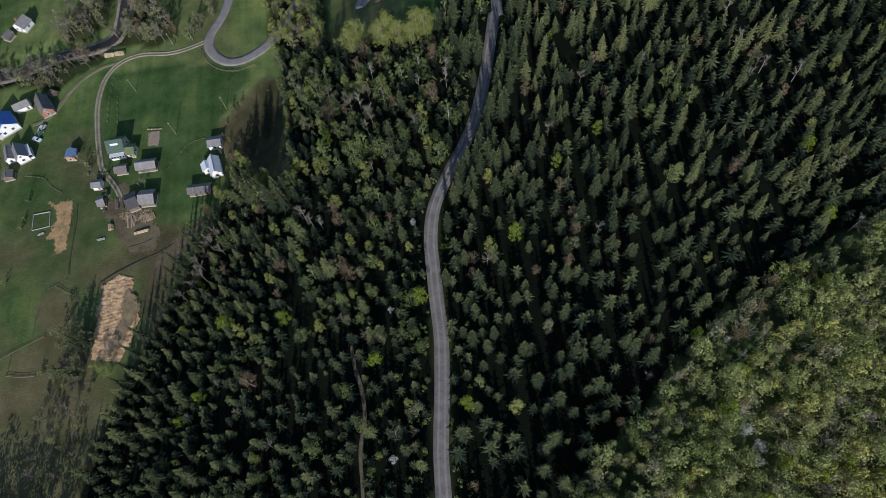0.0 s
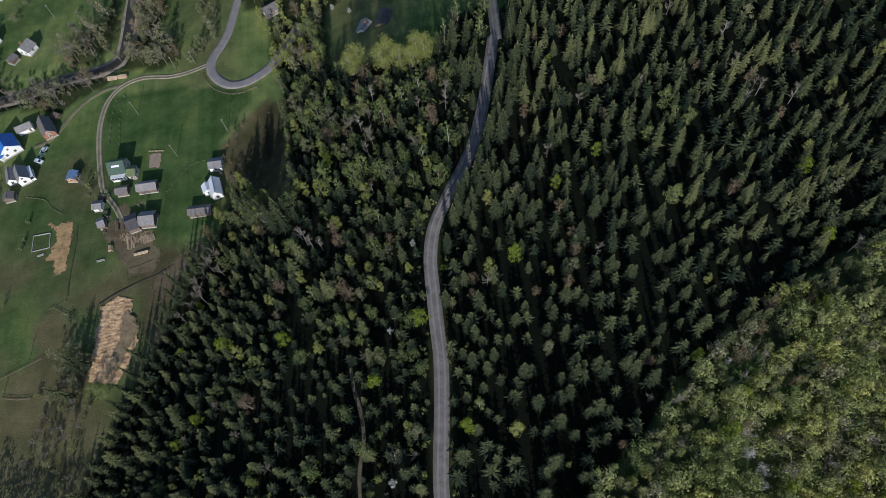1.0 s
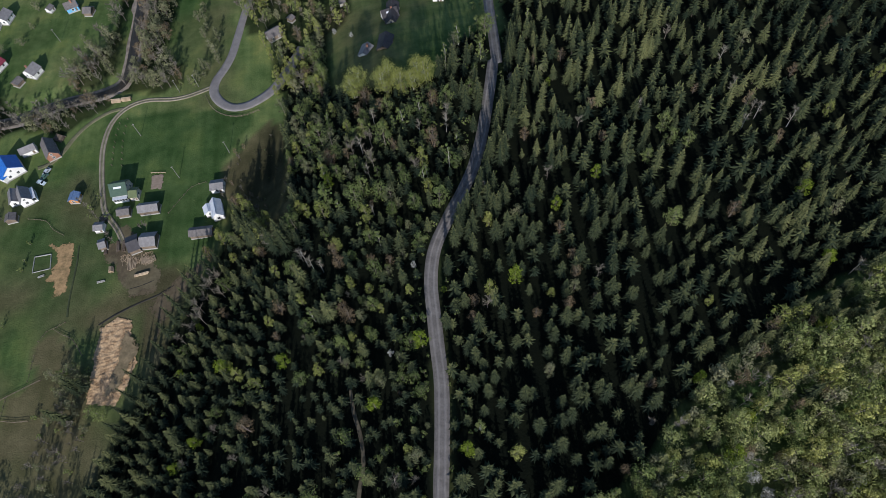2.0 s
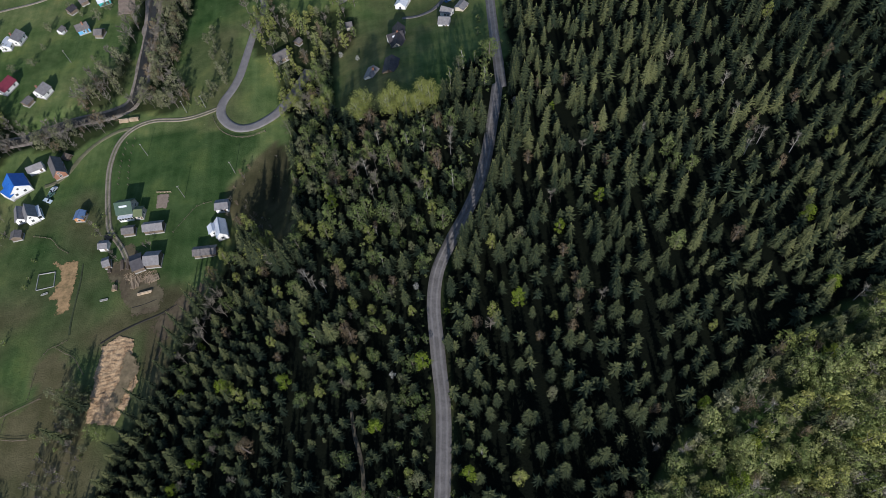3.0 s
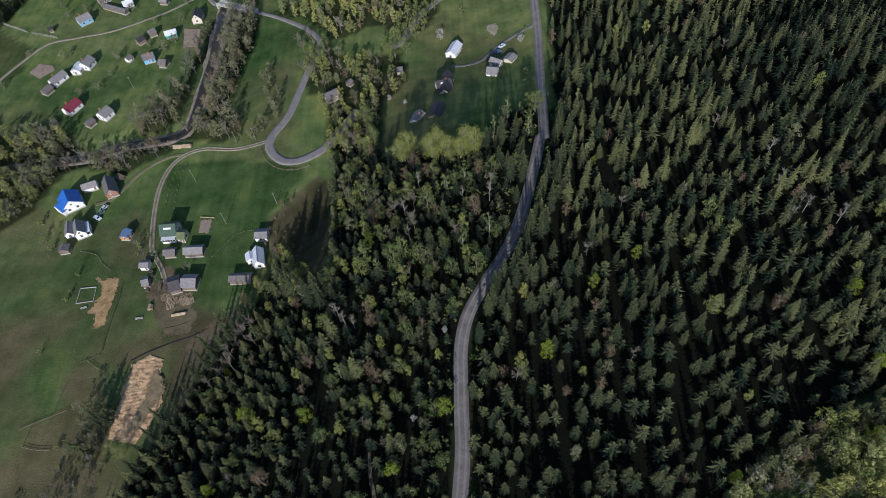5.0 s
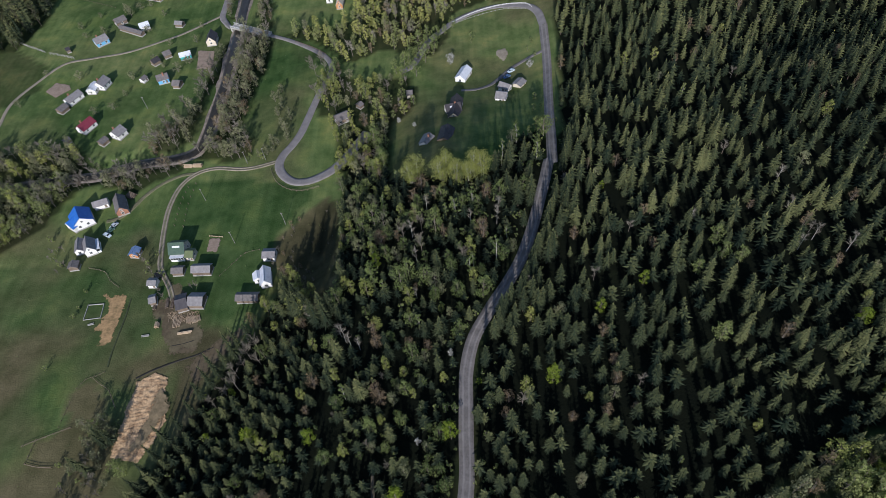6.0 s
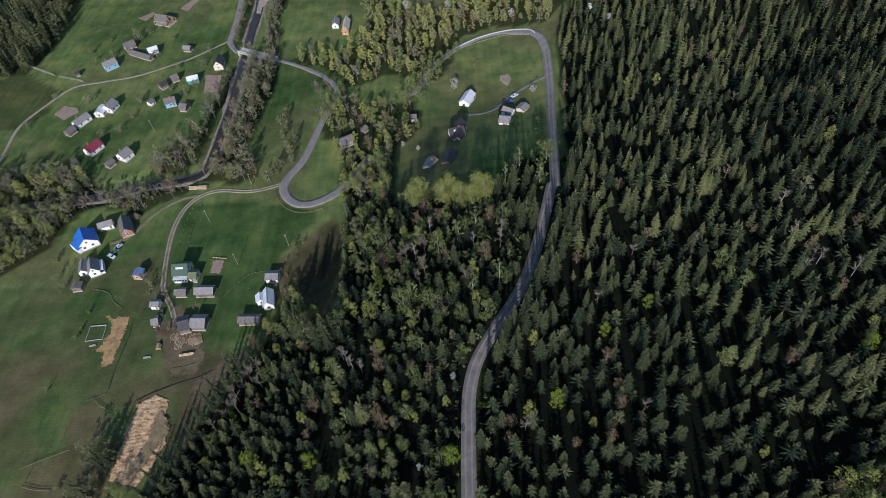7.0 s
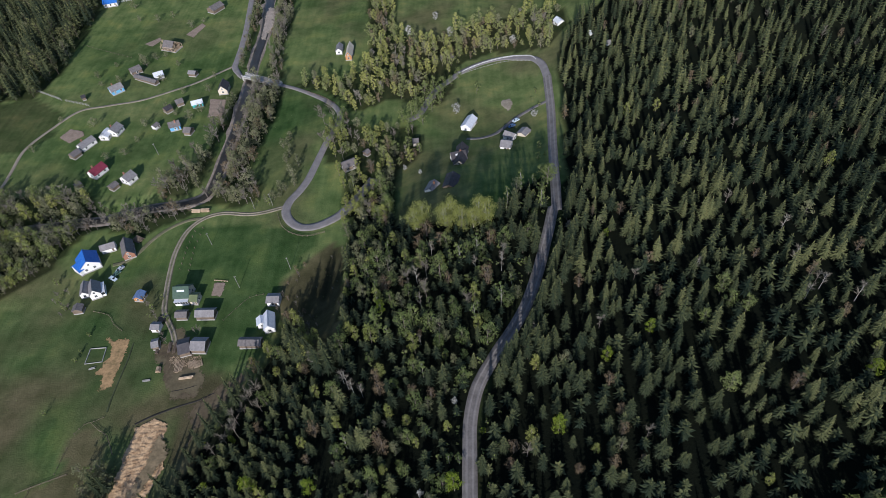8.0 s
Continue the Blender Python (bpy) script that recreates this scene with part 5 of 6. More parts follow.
trees("hazel", "grey_willow", [(-132.0, 86.1), (-133.4, 81.8), (-127.7, 82.9), (-136.2, 88.4), (-126.0, 85.5), (-136.2, 73.6), (-124.1, 68.8), (-130.1, 89.9), (-97.6, 266.2), (-95.1, 273.3), (-94.0, 253.9), (-93.0, 231.4), (-87.3, 238.6), (-93.3, 258.5)], (0.85, 0.75, 0.6, 0.9), "grey-green willow scrub on dry pasture", "tree", "willow scrub")

trees("spruce", "spruce_tree", [(-134.5, 74.5), (-130.0, 72.4), (-127.9, 81.7), (-126.1, 83.0), (-129.7, 84.4)], (0.75, 0.85, 0.8), "tall dark spruce in pasture scrub", group="spruces in the pasture scrub")
trees("leafy", "field_maple", [(-122.1, 73.7), (-118.5, 72.3)], (0.75, 0.85), "round olive-green tree below a straw heap", group="trees south of the pasture")
trees("bush", "shrub", [(-158.5, 147.7), (-158.8, 139.9), (-158.7, 135.6), (-161.2, 112.6), (-138.4, 84.9), (-143.0, 76.0), (-139.5, 69.3), (-132.8, 62.5)], (0.6, 0.5, 0.7), "leafy green shrub on the meadow", "shrub", "shrubs on the meadows")

trees("bare", "bare_tree", [(-180.1, 169.4), (-174.9, 163.0), (-176.2, 170.8), (-174.2, 158.4), (-171.3, 161.3), (-180.0, 165.5), (-137.5, 161.4), (-134.3, 157.6), (-140.0, 164.6), (-131.8, 154.5), (-126.4, 145.5), (-130.2, 151.5), (-124.3, 142.5), (-113.4, 146.5), (-111.7, 146.9)], (0.55, 0.45, 0.5, 0.4), "leafless grey tree beside farm buildings", "tree", "leafless trees at the farms")
trees("golden", "alder_tree", [(-50.4, 212.9), (-48.3, 219.5), (-51.4, 207.9), (-45.4, 225.1), (-50.6, 231.4), (-44.8, 213.8), (-71.6, 147.5), (-73.4, 142.5), (-65.3, 136.1), (-60.4, 127.8), (-67.1, 127.1), (-60.9, 121.7), (-64.9, 130.1), (-58.7, 131.5)], (0.95, 0.8, 1.05), "alder with golden-green buds at the forest edge", group="alders at the forest edge")

# dark undergrowth of the gully beside the forest, in tall trees' shade
trees("spruce", "spruce_tree", [(-70.5, 137.2), (-64.4, 128.4), (-59.7, 122.0), (-55.2, 116.4), (-51.1, 115.6), (-48.8, 116.7), (-66.8, 127.5), (-61.7, 121.1), (-53.0, 112.5), (-49.8, 112.3)], (1.1, 1.2, 1.0), "tall spruce above a shaded gully", group="spruces above the gully")
trees("leafy", "field_maple", [(-145.0, 19.4), (-154.2, 26.2), (-138.1, 14.6), (-161.9, 29.0), (-150.6, 16.3), (-170.7, 36.8), (-130.6, 10.5)], (1.1, 1.2, 1.0), "tall broadleaf tree at the edge of dry pasture", group="trees south of the pasture")

trees("leafy", "field_maple", [(-147.3, 27.6), (-143.8, 28.2), (-139.6, 26.5), (-135.5, 26.7), (-130.7, 24.7), (-144.9, 24.1), (-137.2, 22.5), (-152.2, 30.0), (-126.9, 22.2), (-156.3, 28.1)], (1.3, 1.45, 1.2), "tall broadleaf tree at the edge of dry pasture", group="trees south of the pasture")
trees("bare", "bare_tree", [(-81.7, 293.8), (-77.9, 285.7), (-76.4, 296.9), (-72.8, 275.2), (-75.4, 266.5), (-69.2, 263.2), (-72.5, 287.2), (-86.2, 104.7), (-84.1, 108.2), (-89.4, 98.4), (-82.8, 112.0), (-92.8, 94.4), (-80.6, 115.7), (-84.7, 99.5), (-77.6, 108.1), (-17.2, 138.4), (-23.7, 143.5), (-17.3, 148.6)], (1.0, 1.15, 0.9), "leafless grey-brown tree at the forest edge", group="leafless trees in the forest")
trees("spruce", "spruce_tree", [(-92.8, 105.2), (-90.4, 109.0), (-88.0, 112.8), (-86.4, 115.3), (-94.7, 101.5)], (0.85, 0.75, 0.95), "tall spruce at the forest edge above a field", group="spruces at the forest edge", rise=1.6)

trees("spruce", "spruce_tree", [(-108.0, 76.0), (-105.5, 81.5), (-103.0, 87.0), (-100.0, 92.5), (-97.5, 97.5), (-113.0, 67.0), (-110.5, 71.5), (-83.5, 119.5), (-80.0, 122.5)], (0.62, 0.7, 0.55), "slim spruce at the forest edge above a field", group="spruces at the forest edge", rise=1.6)
trees("leafy", "field_maple", [(31.6, 207.2), (32.6, 225.5), (30.5, 193.6), (7.3, 303.4), (-36.5, 255.3), (-30.0, 257.4), (-34.1, 243.6), (-24.0, 252.1), (-39.8, 264.0)], (0.8, 0.5, 0.6, 0.35, 0.75), "round tree in pale green young leaf beside a meadow", group="trees beside the meadow houses")
# trees that stand out of the wood singly
trees("bright", "maple_tree", [(-86.4, 98.0), (-97.4, 97.9), (-91.8, 81.9), (0.4, 85.7), (50.7, 163.0)], (0.5, 0.5, 0.55, 0.4, 0.5), "small broadleaf tree in vivid yellow-green leaf", group="bright young trees in the forest")
trees("golden", "golden_birch", [(-43.7, 88.5), (-54.5, 84.4), (-64.1, 69.1), (-69.8, 75.8), (-39.3, 65.5), (-22.5, 89.3), (-19.3, 81.7), (-10.4, 87.0), (-31.5, 106.4), (-79.7, 133.7), (-84.7, 127.9), (-73.5, 121.2), (-62.7, 118.6), (-52.6, 102.4), (-44.5, 127.4), (-41.2, 122.3), (14.2, 82.5), (32.3, 78.7), (0.7, 123.6), (-11.4, 152.5), (-31.1, 170.5), (-47.4, 161.9), (-40.8, 162.8)], (0.7, 0.7, 0.8, 0.6, 0.75, 0.6, 0.5, 0.65, 0.8, 0.75, 0.75, 0.6, 0.6, 0.65, 0.8, 0.7, 0.85, 0.6, 0.8, 0.75, 0.8, 0.8, 0.75), "slim birch with golden-green catkins among dark trees", group="golden birches in the wood")
trees("russet", "bare_tree", [(-75.3, 97.9), (-51.3, 88.4), (-51.7, 79.0), (-29.8, 80.6), (-31.3, 99.4), (-21.1, 98.9), (26.9, 72.6), (7.8, 74.4), (-11.8, 164.6), (-19.6, 152.9), (-26.2, 144.2), (-61.2, 54.9)], (0.8, 1.05, 0.6, 1.15, 1.0, 0.8, 0.7, 0.8, 0.9, 0.9, 0.7, 0.6), "leafless tree with a haze of russet-brown twigs", group="leafless trees in the forest")
trees("spruce", "spruce_tree", [(-27.3, 95.5), (-16.0, 102.4), (-11.7, 91.1), (-27.1, 126.7), (-11.4, 128.4), (-6.3, 141.6), (0.3, 118.4), (-16.6, 114.3), (16.1, 176.2), (23.4, 182.5), (18.5, 163.2), (23.4, 157.4), (20.0, 146.9)], (0.75, 0.75, 0.7, 0.65, 0.85, 0.85, 0.7, 0.55, 0.8, 0.75, 0.8, 0.7, 0.7), "tall spruce standing out of mixed woodland", group="spruces in the mixed wood")
trees("dead_birch", "bare_birch", [(-36.9, 99.2), (-54.5, 116.8), (-19.0, 134.1), (-43.9, 105.4), (-18.8, 118.1), (0.9, 150.4), (66.9, 152.4), (19.4, 120.7)], (0.8, 0.9, 0.8, 0.9, 0.7, 0.8, 0.8, 0.7), "leafless white-barked birch standing among spruces", group="leafless birches")
trees("hazel", "hazel_tree", [(-48.7, 140.3), (-41.7, 145.5), (-33.6, 145.4), (-18.0, 141.0), (-10.2, 119.5), (-48.6, 177.0), (-38.8, 171.8), (-8.0, 110.6)], (0.8, 0.9, 0.8, 0.8, 0.7, 0.9, 0.8, 0.6), "round tree with grey-green opening buds", group="budding trees in the wood")

trees("hazel", "grey_willow", [(-94.5, 265.8), (-94.0, 253.9), (-86.8, 249.8), (-90.7, 231.2), (-86.4, 234.2), (-92.7, 226.3), (-94.8, 224.4), (-98.4, 222.7), (-90.3, 244.3)], (0.7, 0.55, 0.8, 0.6), "grey-green willow beside the asphalt bend", "tree", "trees beside the asphalt bend")
trees("golden", "alder_tree", [(-71.1, 276.3), (-67.4, 268.3), (-73.1, 282.7), (-65.4, 260.4), (-63.4, 267.8), (-73.8, 273.1), (-64.7, 240.4), (-61.2, 230.7), (-58.2, 220.2), (-68.1, 255.1), (-58.2, 214.6), (-55.2, 218.3), (-56.4, 210.6), (-52.6, 221.6), (-58.8, 207.0), (-53.8, 211.9)], (0.75, 0.9, 0.65), "alder with golden-green buds leaning over the road", "tree", "trees beside the asphalt bend")
trees("leafy", "aspen_tree", [(-69.5, 277.0), (-68.0, 284.0), (-67.0, 290.0), (-71.0, 270.5), (-72.5, 263.5), (-66.0, 279.5), (-2.5, 321.5), (-11.5, 310.5), (-17.5, 303.5), (-22.5, 292.5), (-26.5, 283.5), (-7.0, 315.0), (-30.5, 277.5)], (0.85, 0.95, 0.75), "aspen with pale yellow-green spring leaf leaning over the road", group="trees beside the asphalt bend")
# a close row of spruces shades the climbing part of the gravel road
row = smooth_line(MAIN_ROAD, 2.9)
for (ax, ay), (bx, by) in zip(row[:-1], row[1:]):
    if 104 < ay < 190:
        d = Vector((bx - ax, by - ay)).normalized()
        gap = RNG.uniform(4.8, 6.8)
        if RNG.uniform() < 0.32:
            continue
        TAKEN.append((ax + d.y * gap, ay - d.x * gap))
        far = gap + RNG.uniform(3.6, 5.0)
        if RNG.uniform() < 0.6:
            TAKEN.append((ax + d.y * far, ay - d.x * far))
            tree("spruce", "spruce_tree", ax + d.y * far, ay - d.x * far, RNG.uniform(0.75, 1.0), "tall dark green spruce with drooping boughs", group="spruces beside the gravel road", rise=1.2)
        tree("spruce", "spruce_tree", ax + d.y * gap, ay - d.x * gap, RNG.uniform(0.72, 0.95), "tall dark spruce leaning over the gravel road", group="spruces beside the gravel road", rise=1.15)


WAYS = (MAIN_ROAD, UPPER_ROAD, HAIRPIN_ROAD, WEST_ROAD, TRACK, LANE, WOOD_PATH, DRIVE)


def clear_of_ways(x, y, gap=3.4):
    """Clear of roads, water and the trees that stand singly."""
    ok = np.ones(len(x), bool)
    for tx, ty in TAKEN:
        ok &= np.hypot(x - tx, y - ty) > 2.7
    for line in WAYS:
        room = 1.0 if line is WOOD_PATH else gap
        ok &= away_from(line, x, y) > room
    return ok & (away_from(RIVER, x, y) > 2.8)


def clear_of_homes(x, y):
    """Keeps the yards open, above all towards the sun."""
    ok = np.ones(len(x), bool)
    for hx, hy in HOMES:
        ok &= ~((np.hypot(x - hx, y - hy) < 6) | ((np.abs(x - hx) < 4) & (y < hy) & (y > hy - 9)))
    return ok


def in_sight(x, y):
    """The stretch of country below the camera's sweep, with a margin."""
    return (x < 118 + 0.40 * y) & (x > -185 - 0.55 * y) & (y > -25)


spots_spruce, spots_far, spots_leafy, spots_scrub, single = [], [], [], [], []
x, y = grid_spots(-20, 420, -75, 640, 4.6, 0.46)
ok = inside(PINES_EAST, x, y) & clear_of_ways(x, y, 2.9)
x, y = x[ok], y[ok]
f1, f2, f3 = field(x, y, 22.0, 1.0), field(x, y, 60.0, 5.0), field(x, y, 8.0, 17.0)
for a, b, p, q, g in zip(x, y, f1, f2, f3):
    r, far = RNG.uniform(), math.hypot(a, b)
    seen = in_sight(a, b)
    if r < 0.10 + 0.8 * max(0, 0.5 - g) + 0.25 * max(0, 0.5 - p) or (not seen and r < 0.5) or (far > 230 and r < 0.2):
        continue
    tint = RNG.uniform(-0.1, 0.25) + (q - 0.5) * 0.3
    k = RNG.uniform(0.62, 1.02) * (0.95 + 0.3 * (p - 0.5))
    mixed_in = RNG.uniform()
    if seen and far < 330 and RNG.uniform() < 0.50:
        # tint lowered: shade of the taller spruces put into the small ones' colour
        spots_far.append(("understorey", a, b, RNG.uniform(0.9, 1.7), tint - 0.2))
    elif mixed_in < 0.09 + 0.16 * max(0, p - 0.62):
        spots_leafy.append((("golden", "russet", "bare", "slender", "russet", "hazel")[int(RNG.integers(6))], a, b, k, tint))
    elif seen and far < 270:
        if -5 < a < 70 and 5 < b < 125 and len(single) < 290:
            single.append((a, b, k))
        else:
            spots_spruce.append(("spruce" if p > 0.35 else "young_spruce", a, b, k, tint))
    else:
        spots_far.append(("far_spruce", a, b, k, tint))
x, y = grid_spots(10, 270, -75, 150, 3.3, 0.5)
ok = inside(BROADLEAF_EAST, x, y) & clear_of_ways(x, y)
x, y = x[ok], y[ok]
for a, b, p in zip(x, y, field(x, y, 18.0, 2.0)):
    r = RNG.uniform()
    if not in_sight(a, b) and r < 0.62:
        continue
    edge = away_from(PINES_EAST, a, b)
    if RNG.uniform() < 0.5 * (1 - ease(4.0, 26.0, edge)):
        spots_spruce.append(("spruce", a, b, RNG.uniform(0.45, 0.85), RNG.uniform(-0.1, 0.3)))
        continue
    key = "leafy" if r < 0.46 else "golden" if r < 0.58 else "hazel" if r < 0.78 else "slender" if r < 0.84 else "bright" if r < 0.87 else "bare" if r < 0.93 else "russet" if r < 0.96 else "young_spruce"
    spots_leafy.append((key, a, b, RNG.uniform(0.7, 1.25), RNG.uniform(-0.2, 0.75) + (p - 0.5) * 0.8))
HOLLOW = [(-60.5, 57.3), (-55.9, 64.9), (-47.2, 64.4), (-38.7, 59.9), (-37.9, 46.6), (-40.5, 31.5), (-48.5, 32.8), (-56.1, 36.9), (-60.2, 47.1)]
x, y = grid_spots(-140, 60, -40, 300, 3.8, 0.48)
ok = inside(WOOD_WEST, x, y) & clear_of_ways(x, y, 2.9) & ~inside(GULLY, x, y)
x, y = x[ok], y[ok]
for a, b, p, q, g in zip(x, y, field(x, y, 20.0, 4.0), field(x, y, 45.0, 6.0), field(x, y, 9.0, 23.0)):
    r = RNG.uniform()
    dark_hollow = inside(HOLLOW, a, b)
    if r < 0.27 + 0.2 * ease(90, 130, b) + 0.6 * max(0, 0.50 - p) + 1.4 * max(0, 0.48 - g) or (dark_hollow and r < 0.74):
        continue
    tint = RNG.uniform(-0.18, 0.2)
    conifer = 0.90 - 0.50 * ease(-70, -30, a) * ease(-20, 30, b) - 0.22 * ease(-38, -22, a) - 0.45 * ease(100, 150, b) + 0.6 * (q - 0.5)
    k = (0.36 + 0.58 * RNG.uniform() ** 1.3) * (1.0 + 0.35 * ease(90, 130, b))
    if RNG.uniform() < conifer or dark_hollow:
        spots_spruce.append(("spruce" if p > 0.5 else "young_spruce", a, b, k, tint))
    else:
        u = RNG.uniform()
        key = "slender" if u < 0.14 else "leafy" if u < 0.40 else "golden" if u < 0.52 else "hazel" if u < 0.66 else "bush" if u < 0.76 else "bare" if u < 0.83 else "russet" if u < 0.89 else "leafy"
        # lowered tint puts the wood's shade into the leaf colour
        spots_leafy.append((key, a, b, k, tint - 0.36 + (p - 0.5) * 0.6))
for poly, step, keys in (*((poly, 3.7, ("bare", "hazel", "bare", "hazel", "russet", "hazel", "bare")) for poly in RIVER_WOODS[:5]), (SOUTH_BANK, 3.2, ("hazel", "bare", "leafy", "hazel", "bare", "hazel", "hazel", "leafy", "golden", "hazel")), (MIDDLE_WOOD, 4.8, ("hazel", "golden", "bare", "hazel", "golden", "leafy", "russet", "bare")),
                         (NORTH_WOOD, 4.8, ("golden", "leafy", "hazel", "russet", "leafy", "bush", "golden", "bare", "leafy", "golden"))):
    x, y = grid_spots(-420, 120, 150, 480, step)
    ok = inside(poly, x, y) & clear_of_ways(x, y, 3.5) & clear_of_homes(x, y)
    for a, b in zip(x[ok], y[ok]):
        if RNG.uniform() < 0.16:
            continue
        key, k = keys[int(RNG.integers(len(keys)))], RNG.uniform(0.55, 1.1)
        if poly is SOUTH_BANK and a > -188:
            key = ("bare", "bare", "russet", "bare", "hazel")[int(RNG.integers(5))]
        if inside(EAST_BANK, a, b) or inside(WEST_BANK, a, b):
            k *= 1.25
        # north wood tinted paler, distance haze painted into its leaves
        spots_leafy.append((key, a, b, k, RNG.uniform(-0.15, 0.35) + 0.25 * (poly is NORTH_WOOD)))
x, y = grid_spots(-480, -200, 300, 600, 6.2, 0.5)
ok = inside(PINES_NORTHWEST, x, y)
for a, b in zip(x[ok], y[ok]):
    u = RNG.uniform()
    spots_far.append(("far_spruce" if u < 0.72 else "pine" if u < 0.92 else "hazel", a, b, RNG.uniform(0.9, 1.45), RNG.uniform(-0.15, 0.2)))
SCRUB_WEST = [(-142.9, 77.2), (-128.5, 80.0), (-123.5, 67.2), (-125.0, 54.3), (-120.9, 39.4), (-130.4, 35.8), (-141.2, 40.8), (-144.5, 53.7), (-140.0, 64.1)]
x, y = grid_spots(-170, -60, 10, 120, 3.2, 0.5)
ok = inside(SCRUB_WEST, x, y)
for a, b in zip(x[ok], y[ok]):
    if RNG.uniform() < 0.6:
        spots_scrub.append((("bare", "hazel", "bare", "bush")[int(RNG.integers(4))], a, b, RNG.uniform(0.35, 0.75), RNG.uniform(-0.2, 0.2)))
x, y = grid_spots(-190, 0, 20, 330, 9.0, 0.5)
for a, b in zip(x, y):
    if RNG.uniform() < 0.35 and float(land(a, b)) < 2 and away_from(TRACK, a, b) > 5 and not any(inside(poly, a, b) for poly in RIVER_WOODS):
        spots_scrub.append(("bush", a, b, RNG.uniform(0.06, 0.16), RNG.uniform(-0.3, 0.0)))
x, y = grid_spots(-120, 130, -40, 300, 2.8)
beside = (away_from(MAIN_ROAD, x, y) < 9) & (y < 215)
west = inside(WOOD_WEST, x, y) & ~inside(HOLLOW, x, y) & ~inside(GULLY, x, y)
ok = (west | inside(BROADLEAF_EAST, x, y) | beside) & clear_of_ways(x, y, 2.4) & in_sight(x, y)
for a, b, near, left in zip(x[ok], y[ok], beside[ok], west[ok]):
    if RNG.uniform() < (0.6 if near else 0.10 if left else 0.12):
        spots_scrub.append(("shrublet", a, b, RNG.uniform(0.5, 1.15) * (0.8 if near else 1), RNG.uniform(-0.35, 0.2)))
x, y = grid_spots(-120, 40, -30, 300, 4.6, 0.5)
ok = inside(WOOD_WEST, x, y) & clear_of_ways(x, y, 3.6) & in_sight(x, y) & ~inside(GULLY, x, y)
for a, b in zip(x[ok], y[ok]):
    # small spruces filling the gaps, their dark tint standing in for shade
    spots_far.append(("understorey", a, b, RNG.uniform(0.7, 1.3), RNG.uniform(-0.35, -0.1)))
x, y = grid_spots(-100, -30, 120, 200, 2.6, 0.5)
ok = inside(GULLY, x, y) & (RNG.uniform(size=len(x)) < 0.15)
for a, b in zip(x[ok], y[ok]):
    spots_scrub.append((("shrublet", "bare")[int(RNG.integers(2))], a, b, RNG.uniform(0.15, 0.35), RNG.uniform(-0.4, -0.1)))
x, y = grid_spots(-100, -30, 120, 220, 2.8, 0.5)
ok = inside(GULLY_SLOPE, x, y) & ~inside(GULLY, x, y) & (RNG.uniform(size=len(x)) < 0.4)
for a, b in zip(x[ok], y[ok]):
    spots_scrub.append((("bare", "russet", "bare")[int(RNG.integers(3))], a, b, RNG.uniform(0.22, 0.5), RNG.uniform(-0.3, 0.1)))
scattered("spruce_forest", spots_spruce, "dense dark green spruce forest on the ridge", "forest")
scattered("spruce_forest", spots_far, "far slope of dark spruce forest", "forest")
scattered("mixed_woodland", spots_leafy, "mixed broadleaf woodland in pale spring leaf with bare trees", "woodland")
scattered("undergrowth", spots_scrub, "low green undergrowth below the trees", "undergrowth")
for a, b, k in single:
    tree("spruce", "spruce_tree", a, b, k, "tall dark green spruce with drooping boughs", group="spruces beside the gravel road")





# ---- poles, fences, rails ----
def power_pole(x, y, tall=7.6, turn=0.0):
    top = new("power_pole")
    top.matrix_world = pose(x, y, float(land(x, y)), 0, 0, turn)
    part("shaft", rod(bmesh.new(), (0, 0, -0.8), (0, 0, tall), 0.13, 0.09, 8), POLEWOOD, top)
    part("crossarm", box(bmesh.new(), (-0.45, -0.04, tall - 0.52), (0.45, 0.04, tall - 0.44), 0.01), WOODWALL, top)
    for u in (-0.38, -0.14, 0.14, 0.38):
        part("insulator", rod(bmesh.new(), (u, 0, tall - 0.44), (u, 0, tall - 0.28), 0.05, 0.03), FRAMEWHITE, top)
    return tagged(top, "grey concrete power pole with a short crossarm", "pole", "power poles in the meadow")


for x, y in [(-119.3, 196.4), (-100.4, 169.5), (-79.6, 178.5), (-103.9, 219.2), (-95.3, 220.8), (-166.1, 266.4)]:
    power_pole(x, y, turn=20)


def fence(line, label, material=WOODWALL, gap=2.5, high=1.1, rails=2, thick=0.06, name="fence"):
    p = smooth_line(line, gap)
    top = new(name)
    z0 = float(land(*p[0]))
    top.matrix_world = pose(p[0][0], p[0][1], z0)
    last = None
    for q in p:
        z = float(land(*q)) - z0
        at = (q[0] - p[0][0], q[1] - p[0][1])
        part("post", box(bmesh.new(), (at[0] - thick, at[1] - thick, z - 0.4), (at[0] + thick, at[1] + thick, z + high)), material, top)
        here = Vector((*at, z))
        if last is not None:
            for k in range(rails):
                u = Vector((0, 0, high * (0.45 + 0.45 * k)))
                part("rail", rod(bmesh.new(), last + u, here + u, thick * 0.8, thick * 0.8, 4), material, top)
        last = here
    return tagged(top, label, "fence")


fence([(-276.1, 345.8), (-261.0, 336.0), (-246.4, 327.5)], "pale plank fence along a dark thicket", CONCRETE, 2.2, 1.3, 3, 0.09)
fence([(-242.3, 325.4), (-234.2, 322.4), (-225.4, 318.9)], "pale plank fence beside the village lane", CONCRETE, 2.2, 1.2, 3, 0.08)
fence([(-262.9, 458.1), (-253.5, 460.3), (-245.3, 462.6)], "white picket fence below a blue-roofed house", FRAMEWHITE, 1.6, 1.2, 2, 0.08)
